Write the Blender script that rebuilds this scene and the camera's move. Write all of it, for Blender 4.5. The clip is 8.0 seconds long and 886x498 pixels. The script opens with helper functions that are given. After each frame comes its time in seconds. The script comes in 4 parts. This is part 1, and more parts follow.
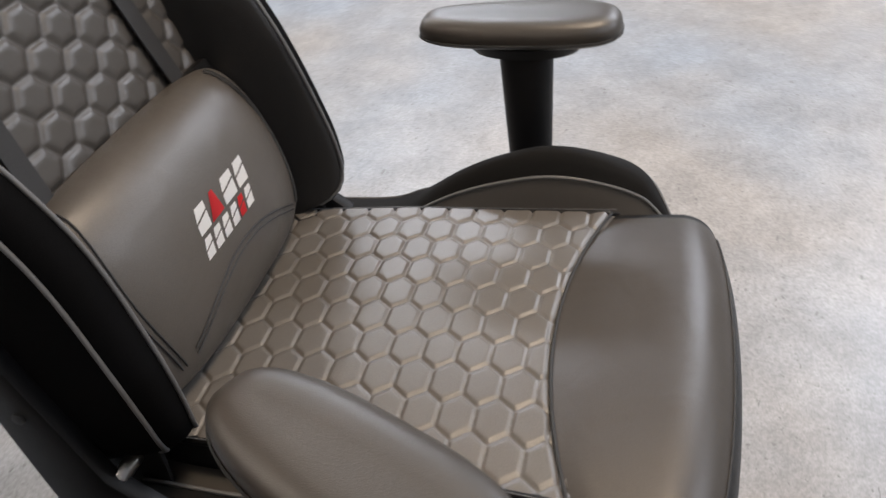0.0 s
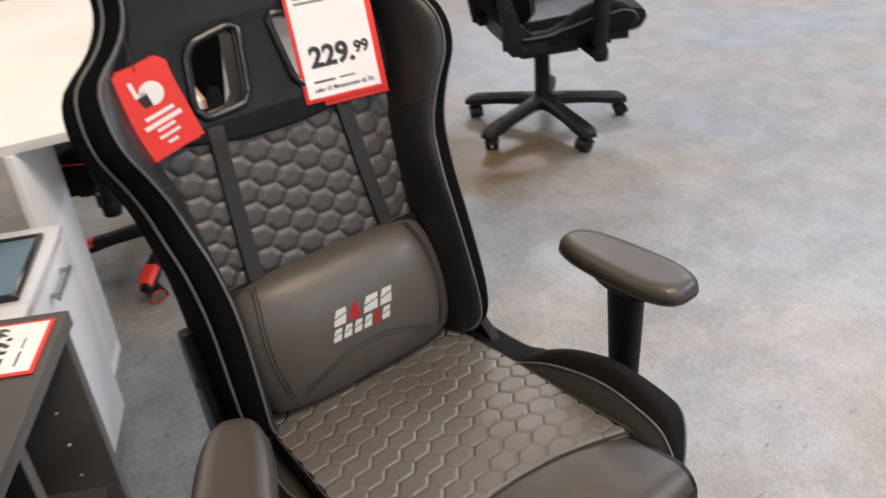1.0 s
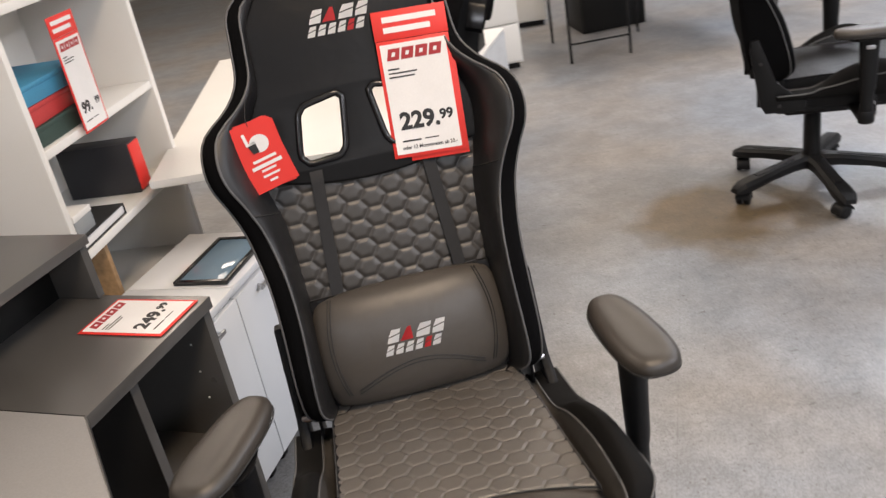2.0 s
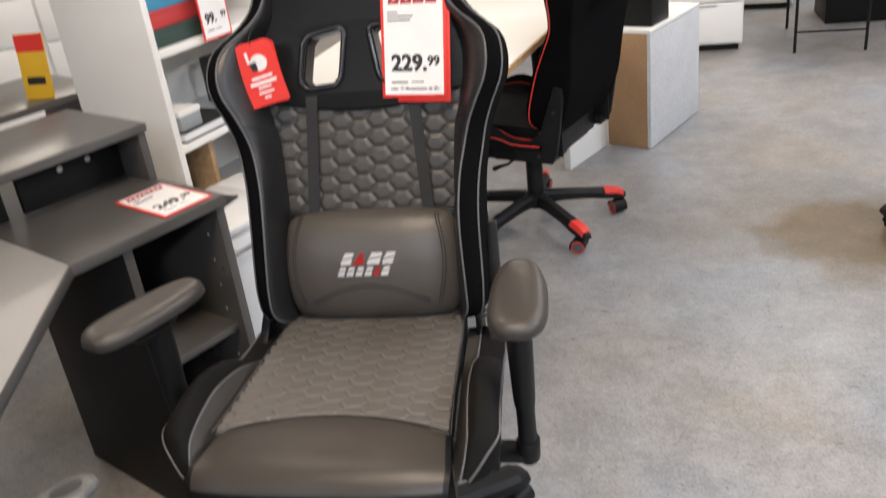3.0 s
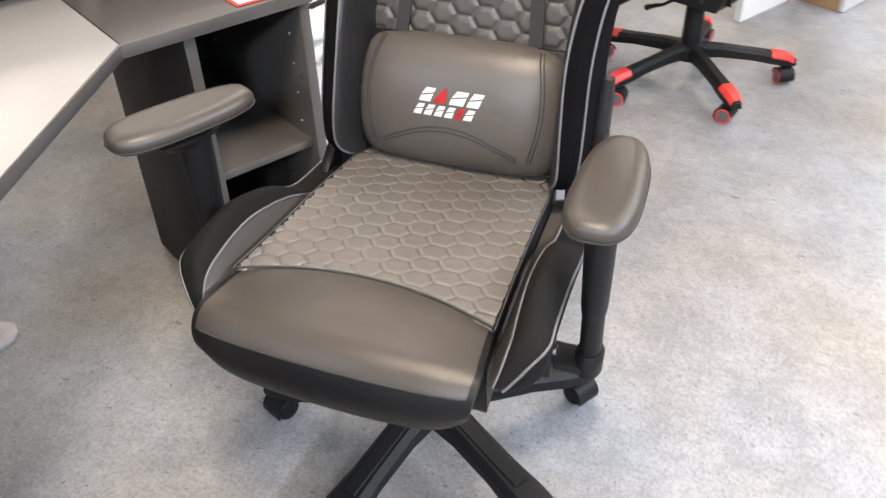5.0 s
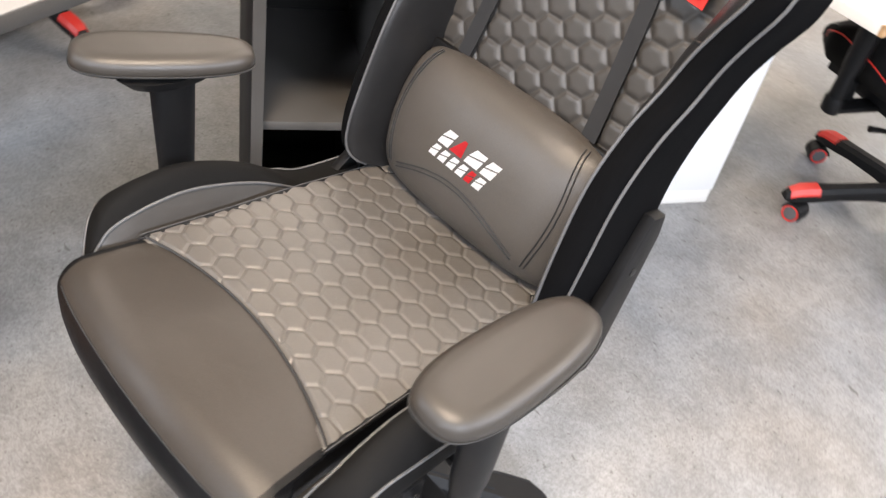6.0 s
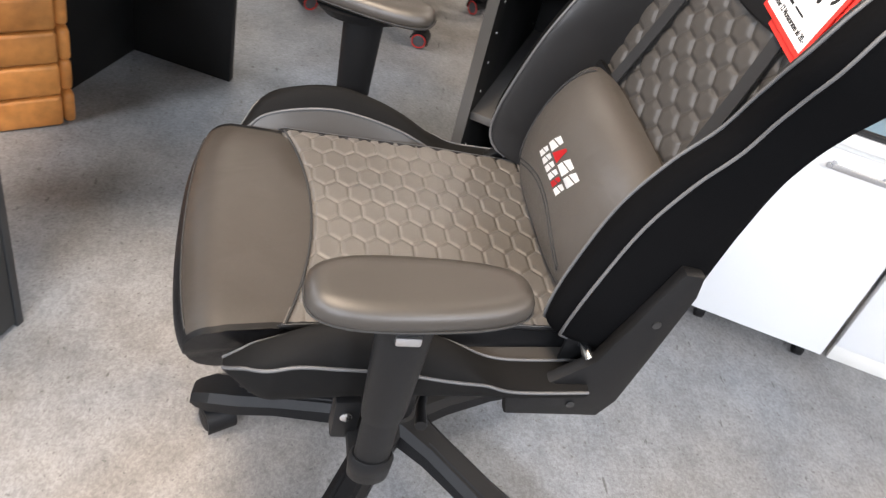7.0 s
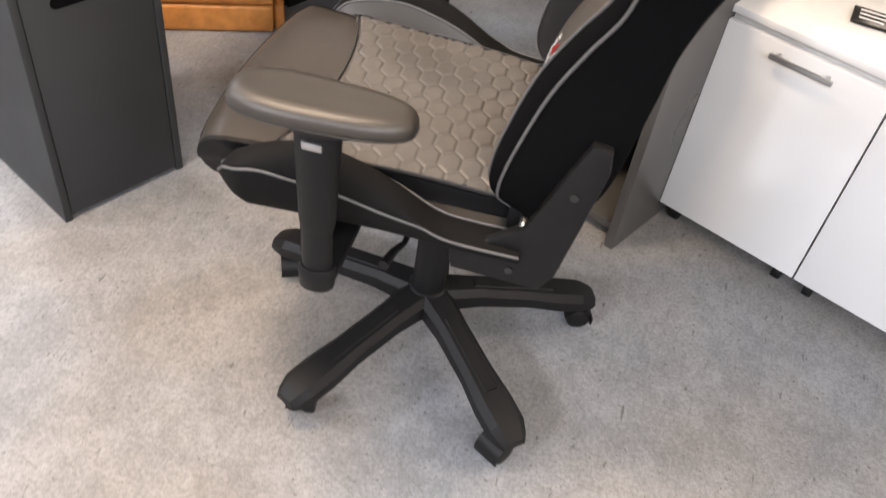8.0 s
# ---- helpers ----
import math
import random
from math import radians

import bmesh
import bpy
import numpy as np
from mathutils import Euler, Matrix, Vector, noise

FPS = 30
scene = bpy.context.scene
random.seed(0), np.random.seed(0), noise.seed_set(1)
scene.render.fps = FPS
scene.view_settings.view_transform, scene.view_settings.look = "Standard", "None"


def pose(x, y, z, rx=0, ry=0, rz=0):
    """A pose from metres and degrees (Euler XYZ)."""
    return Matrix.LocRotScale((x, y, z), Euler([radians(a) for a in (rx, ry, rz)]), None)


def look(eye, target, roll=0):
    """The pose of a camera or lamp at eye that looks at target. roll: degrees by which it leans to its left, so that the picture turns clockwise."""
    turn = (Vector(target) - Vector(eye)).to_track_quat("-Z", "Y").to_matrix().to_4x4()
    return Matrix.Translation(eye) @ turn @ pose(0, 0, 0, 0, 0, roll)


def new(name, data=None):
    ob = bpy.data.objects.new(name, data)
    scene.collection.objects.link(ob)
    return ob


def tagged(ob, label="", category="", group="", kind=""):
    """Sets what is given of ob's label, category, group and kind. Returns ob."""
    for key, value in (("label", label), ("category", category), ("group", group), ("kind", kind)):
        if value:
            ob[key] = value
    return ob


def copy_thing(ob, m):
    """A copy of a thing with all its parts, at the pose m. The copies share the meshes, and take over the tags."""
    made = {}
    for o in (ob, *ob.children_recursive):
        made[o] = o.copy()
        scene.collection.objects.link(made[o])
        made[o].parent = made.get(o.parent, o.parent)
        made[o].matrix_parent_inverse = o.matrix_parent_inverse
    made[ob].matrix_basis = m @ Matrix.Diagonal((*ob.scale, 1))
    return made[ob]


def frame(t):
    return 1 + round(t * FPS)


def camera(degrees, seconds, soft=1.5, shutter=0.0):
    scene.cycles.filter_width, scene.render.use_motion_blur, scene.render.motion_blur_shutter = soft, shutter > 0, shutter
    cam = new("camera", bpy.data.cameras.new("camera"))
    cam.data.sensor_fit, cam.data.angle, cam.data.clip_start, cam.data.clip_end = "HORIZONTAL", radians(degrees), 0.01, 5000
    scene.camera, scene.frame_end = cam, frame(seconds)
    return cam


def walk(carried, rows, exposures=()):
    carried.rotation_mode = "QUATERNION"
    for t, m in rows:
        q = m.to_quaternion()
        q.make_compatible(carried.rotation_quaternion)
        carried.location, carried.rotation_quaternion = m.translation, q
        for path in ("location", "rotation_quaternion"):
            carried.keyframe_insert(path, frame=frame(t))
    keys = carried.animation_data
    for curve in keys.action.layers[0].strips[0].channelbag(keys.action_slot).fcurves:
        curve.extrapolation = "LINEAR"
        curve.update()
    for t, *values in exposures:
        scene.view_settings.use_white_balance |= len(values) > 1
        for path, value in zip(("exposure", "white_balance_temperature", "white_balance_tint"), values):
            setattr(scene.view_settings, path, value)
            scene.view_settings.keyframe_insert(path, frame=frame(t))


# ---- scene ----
cam = camera(54.6, 8.0, soft=1.3, shutter=0.3)
PATH = [
    (0, (-0.59, -0.317, 1.105), (0.903, 0.277, -0.086), -7.2),
    (0.2, (-0.559, -0.404, 1.146), (0.822, 0.371, -0.076), -6.1),
    (0.5, (-0.461, -0.672, 1.205), (0.615, 0.545, 0.038), -9.6),
    (0.7, (-0.459, -0.726, 1.317), (0.547, 0.575, 0.179), -7.5),
    (1, (-0.453, -0.845, 1.403), (0.442, 0.62, 0.377), -5.5),
    (1.5, (-0.267, -1.099, 1.46), (0.193, 0.594, 0.5), -9.9),
    (1.7, (-0.206, -1.16, 1.466), (0.141, 0.579, 0.542), -10.2),
    (2.8, (0.511, -1.227, 1.419), (0.065, 0.559, 0.639), -9.2),
    (3, (0.52, -1.261, 1.39), (0.058, 0.481, 0.523), -7.2),
    (3.5, (0.46, -1.264, 1.364), (0.026, 0.409, 0.358), -3.1),
    (4, (0.352, -1.226, 1.354), (-0.014, 0.400, 0.245), -2.0),
    (4.2, (0.332, -1.222, 1.343), (-0.017, 0.378, 0.193), -1.7),
    (5.3, (0.589, -0.853, 1.305), (-0.27, 0.473, 0.078), 0.8),
    (5.5, (0.594, -0.764, 1.303), (-0.295, 0.508, 0.042), 5.5),
    (5.9, (0.62, -0.589, 1.312), (-0.381, 0.551, 0.01), 10.7),
    (6.2, (0.685, -0.459, 1.315), (-0.46, 0.509, -0.009), 15.0),
    (6.5, (0.772, -0.355, 1.291), (-0.521, 0.345, -0.064), 16.8),
    (7, (0.914, -0.235, 1.3), (-0.559, 0.161, 0.006), 15.9),
    (7.5, (1.037, -0.046, 1.333), (-0.471, -0.001, 0.021), 12.2),
    (7.7, (1.08, 0.091, 1.321), (-0.415, -0.054, 0.002), 9.7),
    (8, (1.101, 0.249, 1.322), (-0.303, -0.042, -0.073), 8.7),
]
EXPOSURES = [(0, -0.36, 6200, 10), (1.5, -0.62, 6450, 12), (3, -0.42, 6200, 10), (3.5, -0.1, 6050, 9), (4.2, 0.28, 6050, 10), (5.5, 0.58, 6100, 10),
             (6.5, 0.56, 6200, 10), (7, 0.52, 6200, 10), (7.5, 0.24, 6400, 11), (8, 0.14, 6600, 13)]
walk(cam, [(t, look(eye, target, roll)) for t, eye, target, roll in PATH], EXPOSURES)

# ---- light ----
world = bpy.data.worlds.new("world")
scene.world = world
world.use_nodes = True
world.node_tree.nodes["Background"].inputs[0].default_value = (0.9, 0.95, 1.0, 1)
world.node_tree.nodes["Background"].inputs[1].default_value = 0.25


def area_lamp(x, y, z, sx, sy, watts, colour):
    data = bpy.data.lights.new("ceiling_lamp", "AREA")
    data.shape, data.size, data.size_y = "RECTANGLE", sx, sy
    data.energy, data.color = watts, colour
    ob = new("ceiling_lamp", data)
    ob.matrix_world = pose(x, y, z, 0, 0, 0)
    return ob


WARM, COOL = (1.0, 0.85, 0.70), (0.89, 0.915, 0.98)
# general warm light, as from shop tubes out of view
for lx, ly, watts in ((-3.6, -0.9, 40), (-3.6, 2.2, 60), (-0.9, 2.2, 55), (1.9, 2.2, 50),
                      (-3.6, 5.3, 85), (-0.9, 5.3, 90), (1.9, 5.3, 95)):
    area_lamp(lx, ly, 3.12, 0.45, 2.3, watts, WARM)
# added warm lamp without a known source, to brown the seat front and floor
area_lamp(0.4, -0.8, 3.12, 0.6, 0.6, 88, (1.0, 0.78, 0.56))
# added cool lamps overhead stand in for daylight from the east and south
for lx, ly, watts in ((4.2, -2.0, 300), (4.2, 1.6, 210), (4.2, 5.0, 180), (1.6, -4.2, 210), (-1.8, -4.2, 120)):
    area_lamp(lx, ly, 3.12, 0.5, 1.6, watts, COOL)


# ---- materials ----
def links(mat):
    return mat.node_tree.nodes, mat.node_tree.links


def surface(name, colour, rough=0.5, metal=0.0, grain=0.0, grain_size=300.0, bump=0.0, second=None, patch_size=6.0, patch=0.5,
            spec=0.5, vary=0.0, sheen=0.0, dents=0.0):
    """A node material: base colour with fine grain and larger patches of a second colour, fine relief and uneven gloss."""
    mat = bpy.data.materials.new(name)
    mat.use_nodes = True
    nodes, link = links(mat)
    shader = nodes["Principled BSDF"]
    shader.inputs["Metallic"].default_value = metal
    shader.inputs["Specular IOR Level"].default_value = spec
    shader.inputs["Sheen Weight"].default_value = sheen
    place = nodes.new("ShaderNodeTexCoord")
    fine = nodes.new("ShaderNodeTexNoise")
    fine.inputs["Scale"].default_value, fine.inputs["Detail"].default_value = grain_size, 4
    broad = nodes.new("ShaderNodeTexNoise")
    broad.inputs["Scale"].default_value, broad.inputs["Detail"].default_value = patch_size, 5
    link.new(place.outputs["Object"], fine.inputs["Vector"])
    link.new(place.outputs["Object"], broad.inputs["Vector"])
    blend = nodes.new("ShaderNodeMix")
    blend.data_type = "RGBA"
    blend.inputs["A"].default_value = (*colour, 1)
    blend.inputs["B"].default_value = (*(second or [c * 0.8 for c in colour]), 1)
    spread = nodes.new("ShaderNodeMapRange")
    spread.inputs["From Min"].default_value, spread.inputs["From Max"].default_value = 0.35, 0.65
    spread.inputs["To Max"].default_value = patch
    link.new(broad.outputs["Fac"], spread.inputs["Value"])
    link.new(spread.outputs["Result"], blend.inputs["Factor"])
    specks = nodes.new("ShaderNodeMix")
    specks.data_type, specks.blend_type = "RGBA", "MULTIPLY"
    specks.inputs["Factor"].default_value = grain
    link.new(blend.outputs["Result"], specks.inputs["A"])
    level = nodes.new("ShaderNodeMapRange")
    level.inputs["From Min"].default_value, level.inputs["From Max"].default_value = 0.3, 0.7
    level.inputs["To Min"].default_value, level.inputs["To Max"].default_value = 0.3, 1.3
    link.new(fine.outputs["Fac"], level.inputs["Value"])
    link.new(level.outputs["Result"], specks.inputs["B"])
    last = specks
    if vary:
        info = nodes.new("ShaderNodeObjectInfo")
        tone = nodes.new("ShaderNodeMapRange")
        tone.inputs["To Min"].default_value, tone.inputs["To Max"].default_value = 1 - vary, 1 + vary
        link.new(info.outputs["Random"], tone.inputs["Value"])
        last = nodes.new("ShaderNodeMix")
        last.data_type, last.blend_type = "RGBA", "MULTIPLY"
        last.inputs["Factor"].default_value = 1
        link.new(specks.outputs["Result"], last.inputs["A"])
        link.new(tone.outputs["Result"], last.inputs["B"])
    link.new(last.outputs["Result"], shader.inputs["Base Color"])
    gloss = nodes.new("ShaderNodeMapRange")
    gloss.inputs["To Min"].default_value, gloss.inputs["To Max"].default_value = max(rough - 0.08, 0.02), min(rough + 0.08, 1)
    link.new(broad.outputs["Fac"], gloss.inputs["Value"])
    link.new(gloss.outputs["Result"], shader.inputs["Roughness"])
    if bump:
        relief = nodes.new("ShaderNodeBump")
        relief.inputs["Strength"].default_value, relief.inputs["Distance"].default_value = bump, 0.001
        link.new(fine.outputs["Fac"], relief.inputs["Height"])
        link.new(relief.outputs["Normal"], shader.inputs["Normal"])
        if dents:
            soft = nodes.new("ShaderNodeTexNoise")
            soft.inputs["Scale"].default_value, soft.inputs["Detail"].default_value = 16, 2
            soft.inputs["Distortion"].default_value = 0.6
            link.new(place.outputs["Object"], soft.inputs["Vector"])
            sag = nodes.new("ShaderNodeBump")
            sag.inputs["Strength"].default_value, sag.inputs["Distance"].default_value = dents, 0.006
            link.new(soft.outputs["Fac"], sag.inputs["Height"])
            link.new(sag.outputs["Normal"], relief.inputs["Normal"])
    return mat


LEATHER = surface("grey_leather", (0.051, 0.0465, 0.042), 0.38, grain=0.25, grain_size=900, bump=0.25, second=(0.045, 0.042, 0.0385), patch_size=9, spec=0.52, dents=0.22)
# the warm light's brown cast is mixed into the seat, front and pillow leathers
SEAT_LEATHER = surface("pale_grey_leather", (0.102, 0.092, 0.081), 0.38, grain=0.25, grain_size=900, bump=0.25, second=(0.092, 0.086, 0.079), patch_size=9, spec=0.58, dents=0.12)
FRONT_LEATHER = surface("warm_cast_leather", (0.043, 0.0365, 0.0305), 0.38, grain=0.25, grain_size=900, bump=0.25, second=(0.038, 0.033, 0.028), patch_size=9, spec=0.45, dents=0.25)
PILLOW_LEATHER = surface("pillow_leather", (0.068, 0.0595, 0.051), 0.40, grain=0.25, grain_size=900, bump=0.25, second=(0.068, 0.062, 0.056), patch_size=9, spec=0.5, dents=0.3)
LEATHER_DARK = surface("dark_leather", (0.013, 0.013, 0.0138), 0.40, grain=0.25, grain_size=900, bump=0.25, patch_size=9, dents=0.3)
LEATHER_BLACK = surface("black_leather", (0.007, 0.007, 0.0076), 0.42, grain=0.2, grain_size=900, bump=0.25, patch_size=9, spec=0.2, dents=0.3)
VELVET = surface("black_velour", (0.0042, 0.0042, 0.0046), 0.9, grain=0.4, grain_size=700, bump=0.15, spec=0.04)
SUEDE = surface("dark_suede", (0.0085, 0.0082, 0.008), 0.75, grain=0.35, grain_size=800, bump=0.15, spec=0.10)
PIPING = surface("grey_piping", (0.10, 0.10, 0.102), 0.5, grain=0.2, grain_size=900)
THREAD = surface("dark_thread", (0.02, 0.02, 0.02), 0.7)
STRAP = surface("black_webbing", (0.012, 0.012, 0.013), 0.7, grain=0.5, grain_size=1200, bump=0.4)
PLASTIC = surface("black_plastic", (0.0075, 0.0075, 0.008), 0.5, grain=0.3, grain_size=1100, bump=0.3, spec=0.22)
PAD_SKIN = surface("soft_arm_pad", (0.037, 0.0318, 0.0265), 0.40, grain=0.2, grain_size=1100, bump=0.2, spec=0.6)
WHEEL = surface("grey_wheel", (0.09, 0.09, 0.095), 0.5)
GLOSS_BLACK = surface("gloss_black_plastic", (0.012, 0.012, 0.013), 0.22)
STEEL = surface("steel", (0.55, 0.55, 0.56), 0.28, metal=1.0, grain=0.1)
WHITE_PRINT = surface("white_print", (0.86, 0.86, 0.86), 0.5)
RED_PRINT = surface("red_print", (0.62, 0.02, 0.025), 0.5)
MARK_PRINT = surface("dark_red_print", (0.36, 0.018, 0.022), 0.45)
RED_PLASTIC = surface("red_plastic", (0.66, 0.035, 0.025), 0.4)
RED_CARD = surface("red_card", (0.72, 0.035, 0.025), 0.5, second=(0.65, 0.03, 0.02))
PAPER = surface("white_paper", (0.82, 0.81, 0.8), 0.35, grain=0.04)
INK = surface("black_ink", (0.015, 0.015, 0.015), 0.5)
ANTHRACITE = surface("anthracite_board", (0.070, 0.067, 0.063), 0.3, grain=0.15, grain_size=500, second=(0.076, 0.072, 0.068), patch_size=3, spec=0.75)
SLATE_BOARD = surface("slate_board", (0.11, 0.12, 0.13), 0.4, grain=0.15, grain_size=400, spec=0.5)
TOP_BOARD = surface("drawer_top_board", (0.40, 0.385, 0.37), 0.45, grain=0.12, grain_size=300, second=(0.36, 0.35, 0.34), patch_size=5)
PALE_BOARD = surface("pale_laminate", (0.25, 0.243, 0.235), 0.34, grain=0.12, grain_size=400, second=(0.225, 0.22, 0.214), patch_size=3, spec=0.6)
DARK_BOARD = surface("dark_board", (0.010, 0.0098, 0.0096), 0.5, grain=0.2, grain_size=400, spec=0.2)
GREY_FRONT = surface("grey_front", (0.036, 0.038, 0.040), 0.5, grain=0.15, spec=0.25)
WHITE_BOARD = surface("white_board", (0.78, 0.77, 0.74), 0.35, grain=0.03, second=(0.75, 0.74, 0.71))
WHITE_GLOSS = surface("white_gloss_front", (0.8, 0.81, 0.82), 0.12, grain=0.02, second=(0.78, 0.79, 0.8))
OAK = surface("oak_board", (0.42, 0.27, 0.14), 0.5, grain=0.4, grain_size=60, second=(0.33, 0.2, 0.1))
CARDBOARD = surface("brown_board", (0.4, 0.24, 0.12), 0.7, grain=0.3, grain_size=200, second=(0.34, 0.2, 0.1))
STONE_BOARD = surface("pale_concrete_board", (0.55, 0.56, 0.57), 0.5, grain=0.15, grain_size=60, second=(0.49, 0.5, 0.51), patch_size=8)
WALL_PAINT = surface("wall_paint", (0.62, 0.6, 0.55), 0.8, grain=0.1, patch_size=2)
CEILING_PAINT = surface("ceiling_paint", (0.75, 0.75, 0.73), 0.9, grain=0.1)


def floor_material():
    """Worn grey mottled vinyl: pale and dark specks, scuffs; cool and warm patches painted for mixed light."""
    mat = surface("grey_floor", (0.226, 0.242, 0.264), 0.42, grain=0.0, second=(0.252, 0.225, 0.197), patch_size=1.3, patch=0.85, bump=0.0)
    nodes, link = links(mat)
    shader = nodes["Principled BSDF"]
    place = nodes.new("ShaderNodeTexCoord")
    base = shader.inputs["Base Color"].links[0].from_socket
    for scale, low, high, dark, amount in ((38, 0.38, 0.66, 0.86, 0.7), (125, 0.40, 0.58, 0.76, 0.7), (7, 0.4, 0.62, 0.86, 0.9), (280, 0.42, 0.58, 0.68, 0.4)):
        tex = nodes.new("ShaderNodeTexNoise")
        tex.inputs["Scale"].default_value, tex.inputs["Detail"].default_value = scale, 6
        tex.inputs["Roughness"].default_value = 0.65
        link.new(place.outputs["Object"], tex.inputs["Vector"])
        ramp = nodes.new("ShaderNodeMapRange")
        ramp.inputs["From Min"].default_value, ramp.inputs["From Max"].default_value = low, high
        ramp.inputs["To Min"].default_value, ramp.inputs["To Max"].default_value = dark, 1.12
        link.new(tex.outputs["Fac"], ramp.inputs["Value"])
        mix = nodes.new("ShaderNodeMix")
        mix.data_type, mix.blend_type = "RGBA", "MULTIPLY"
        mix.inputs["Factor"].default_value = amount
        link.new(base, mix.inputs["A"])
        link.new(ramp.outputs["Result"], mix.inputs["B"])
        base = mix.outputs["Result"]
    # a chair's warm shadow by the aisle, painted tan with an uneven rim
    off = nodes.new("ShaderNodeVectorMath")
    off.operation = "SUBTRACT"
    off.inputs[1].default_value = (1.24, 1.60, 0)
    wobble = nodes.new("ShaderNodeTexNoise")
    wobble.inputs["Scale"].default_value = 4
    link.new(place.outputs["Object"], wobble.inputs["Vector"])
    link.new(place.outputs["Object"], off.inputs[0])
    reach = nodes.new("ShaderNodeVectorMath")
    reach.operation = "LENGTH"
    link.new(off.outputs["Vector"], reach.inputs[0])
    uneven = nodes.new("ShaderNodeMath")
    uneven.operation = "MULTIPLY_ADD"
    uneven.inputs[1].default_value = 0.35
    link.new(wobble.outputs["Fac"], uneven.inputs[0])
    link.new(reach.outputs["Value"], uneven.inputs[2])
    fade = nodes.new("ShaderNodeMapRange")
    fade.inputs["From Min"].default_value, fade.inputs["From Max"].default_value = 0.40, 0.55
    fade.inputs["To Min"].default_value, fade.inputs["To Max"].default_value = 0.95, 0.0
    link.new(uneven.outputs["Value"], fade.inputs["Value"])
    tan_shade = nodes.new("ShaderNodeMix")
    tan_shade.data_type, tan_shade.blend_type = "RGBA", "MULTIPLY"
    tan_shade.inputs["B"].default_value = (0.66, 0.48, 0.26, 1)
    link.new(fade.outputs["Result"], tan_shade.inputs["Factor"])
    link.new(base, tan_shade.inputs["A"])
    base = tan_shade.outputs["Result"]
    flecks = nodes.new("ShaderNodeTexNoise")
    flecks.inputs["Scale"].default_value, flecks.inputs["Detail"].default_value = 85, 2
    link.new(place.outputs["Object"], flecks.inputs["Vector"])
    cut = nodes.new("ShaderNodeMapRange")
    cut.inputs["From Min"].default_value, cut.inputs["From Max"].default_value = 0.675, 0.70
    cut.inputs["To Max"].default_value = 0.75
    link.new(flecks.outputs["Fac"], cut.inputs["Value"])
    scuff = nodes.new("ShaderNodeMix")
    scuff.data_type = "RGBA"
    scuff.inputs["B"].default_value = (0.1, 0.095, 0.09, 1)
    link.new(cut.outputs["Result"], scuff.inputs["Factor"])
    link.new(base, scuff.inputs["A"])
    base = scuff.outputs["Result"]
    # sparse long scuffs and a fine joint between two lengths of vinyl
    stretch = nodes.new("ShaderNodeMapping")
    stretch.inputs["Rotation"].default_value = (0, 0, 0.6)
    stretch.inputs["Scale"].default_value = (16, 55, 1)
    link.new(place.outputs["Object"], stretch.inputs["Vector"])
    long = nodes.new("ShaderNodeTexNoise")
    long.inputs["Scale"].default_value, long.inputs["Detail"].default_value = 1.0, 4
    link.new(stretch.outputs["Vector"], long.inputs["Vector"])
    keep = nodes.new("ShaderNodeMapRange")
    keep.inputs["From Min"].default_value, keep.inputs["From Max"].default_value = 0.69, 0.71
    keep.inputs["To Max"].default_value = 0.7
    link.new(long.outputs["Fac"], keep.inputs["Value"])
    line = nodes.new("ShaderNodeVectorMath")
    line.operation = "DOT_PRODUCT"
    line.inputs[1].default_value = (0.921, -0.391, 0)
    link.new(place.outputs["Object"], line.inputs[0])
    away = nodes.new("ShaderNodeMath")
    away.operation = "SUBTRACT"
    away.inputs[1].default_value = 0.36
    link.new(line.outputs["Value"], away.inputs[0])
    near = nodes.new("ShaderNodeMath")
    near.operation = "ABSOLUTE"
    link.new(away.outputs["Value"], near.inputs[0])
    joint = nodes.new("ShaderNodeMapRange")
    joint.inputs["From Min"].default_value, joint.inputs["From Max"].default_value = 0.0008, 0.0022
    joint.inputs["To Min"].default_value, joint.inputs["To Max"].default_value = 0.15, 0.0
    link.new(near.outputs["Value"], joint.inputs["Value"])
    both = nodes.new("ShaderNodeMath")
    both.operation = "MAXIMUM"
    link.new(keep.outputs["Result"], both.inputs[0])
    link.new(joint.outputs["Result"], both.inputs[1])
    marks = nodes.new("ShaderNodeMix")
    marks.data_type = "RGBA"
    marks.inputs["B"].default_value = (0.07, 0.066, 0.06, 1)
    link.new(both.outputs["Value"], marks.inputs["Factor"])
    link.new(base, marks.inputs["A"])
    link.new(marks.outputs["Result"], shader.inputs["Base Color"])
    return mat


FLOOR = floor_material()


# ---- mesh helpers ----
def mesh_from(verts, faces, smooth=True):
    me = bpy.data.meshes.new("mesh")
    me.from_pydata([tuple(v) for v in verts], [], faces)
    if smooth:
        me.polygons.foreach_set("use_smooth", [True] * len(me.polygons))
    me.update()
    return me


def part(name, data, material, parent=None, label="", m=None):
    """One mesh object, from a bmesh or a mesh, as a thing or under one."""
    if isinstance(data, bmesh.types.BMesh):
        me = bpy.data.meshes.new(name)
        data.to_mesh(me)
        data.free()
    else:
        me = data
    me.name = name
    if material and not me.materials:
        me.materials.append(material)
    ob = new(name, me)
    if parent:
        ob.parent = parent
    if m is not None:
        ob.matrix_basis = m
    return tagged(ob, label)


def empty(name, m, label, category, group="", kind=""):
    ob = new(name)
    ob.matrix_basis = m
    return tagged(ob, label, category, group, kind)


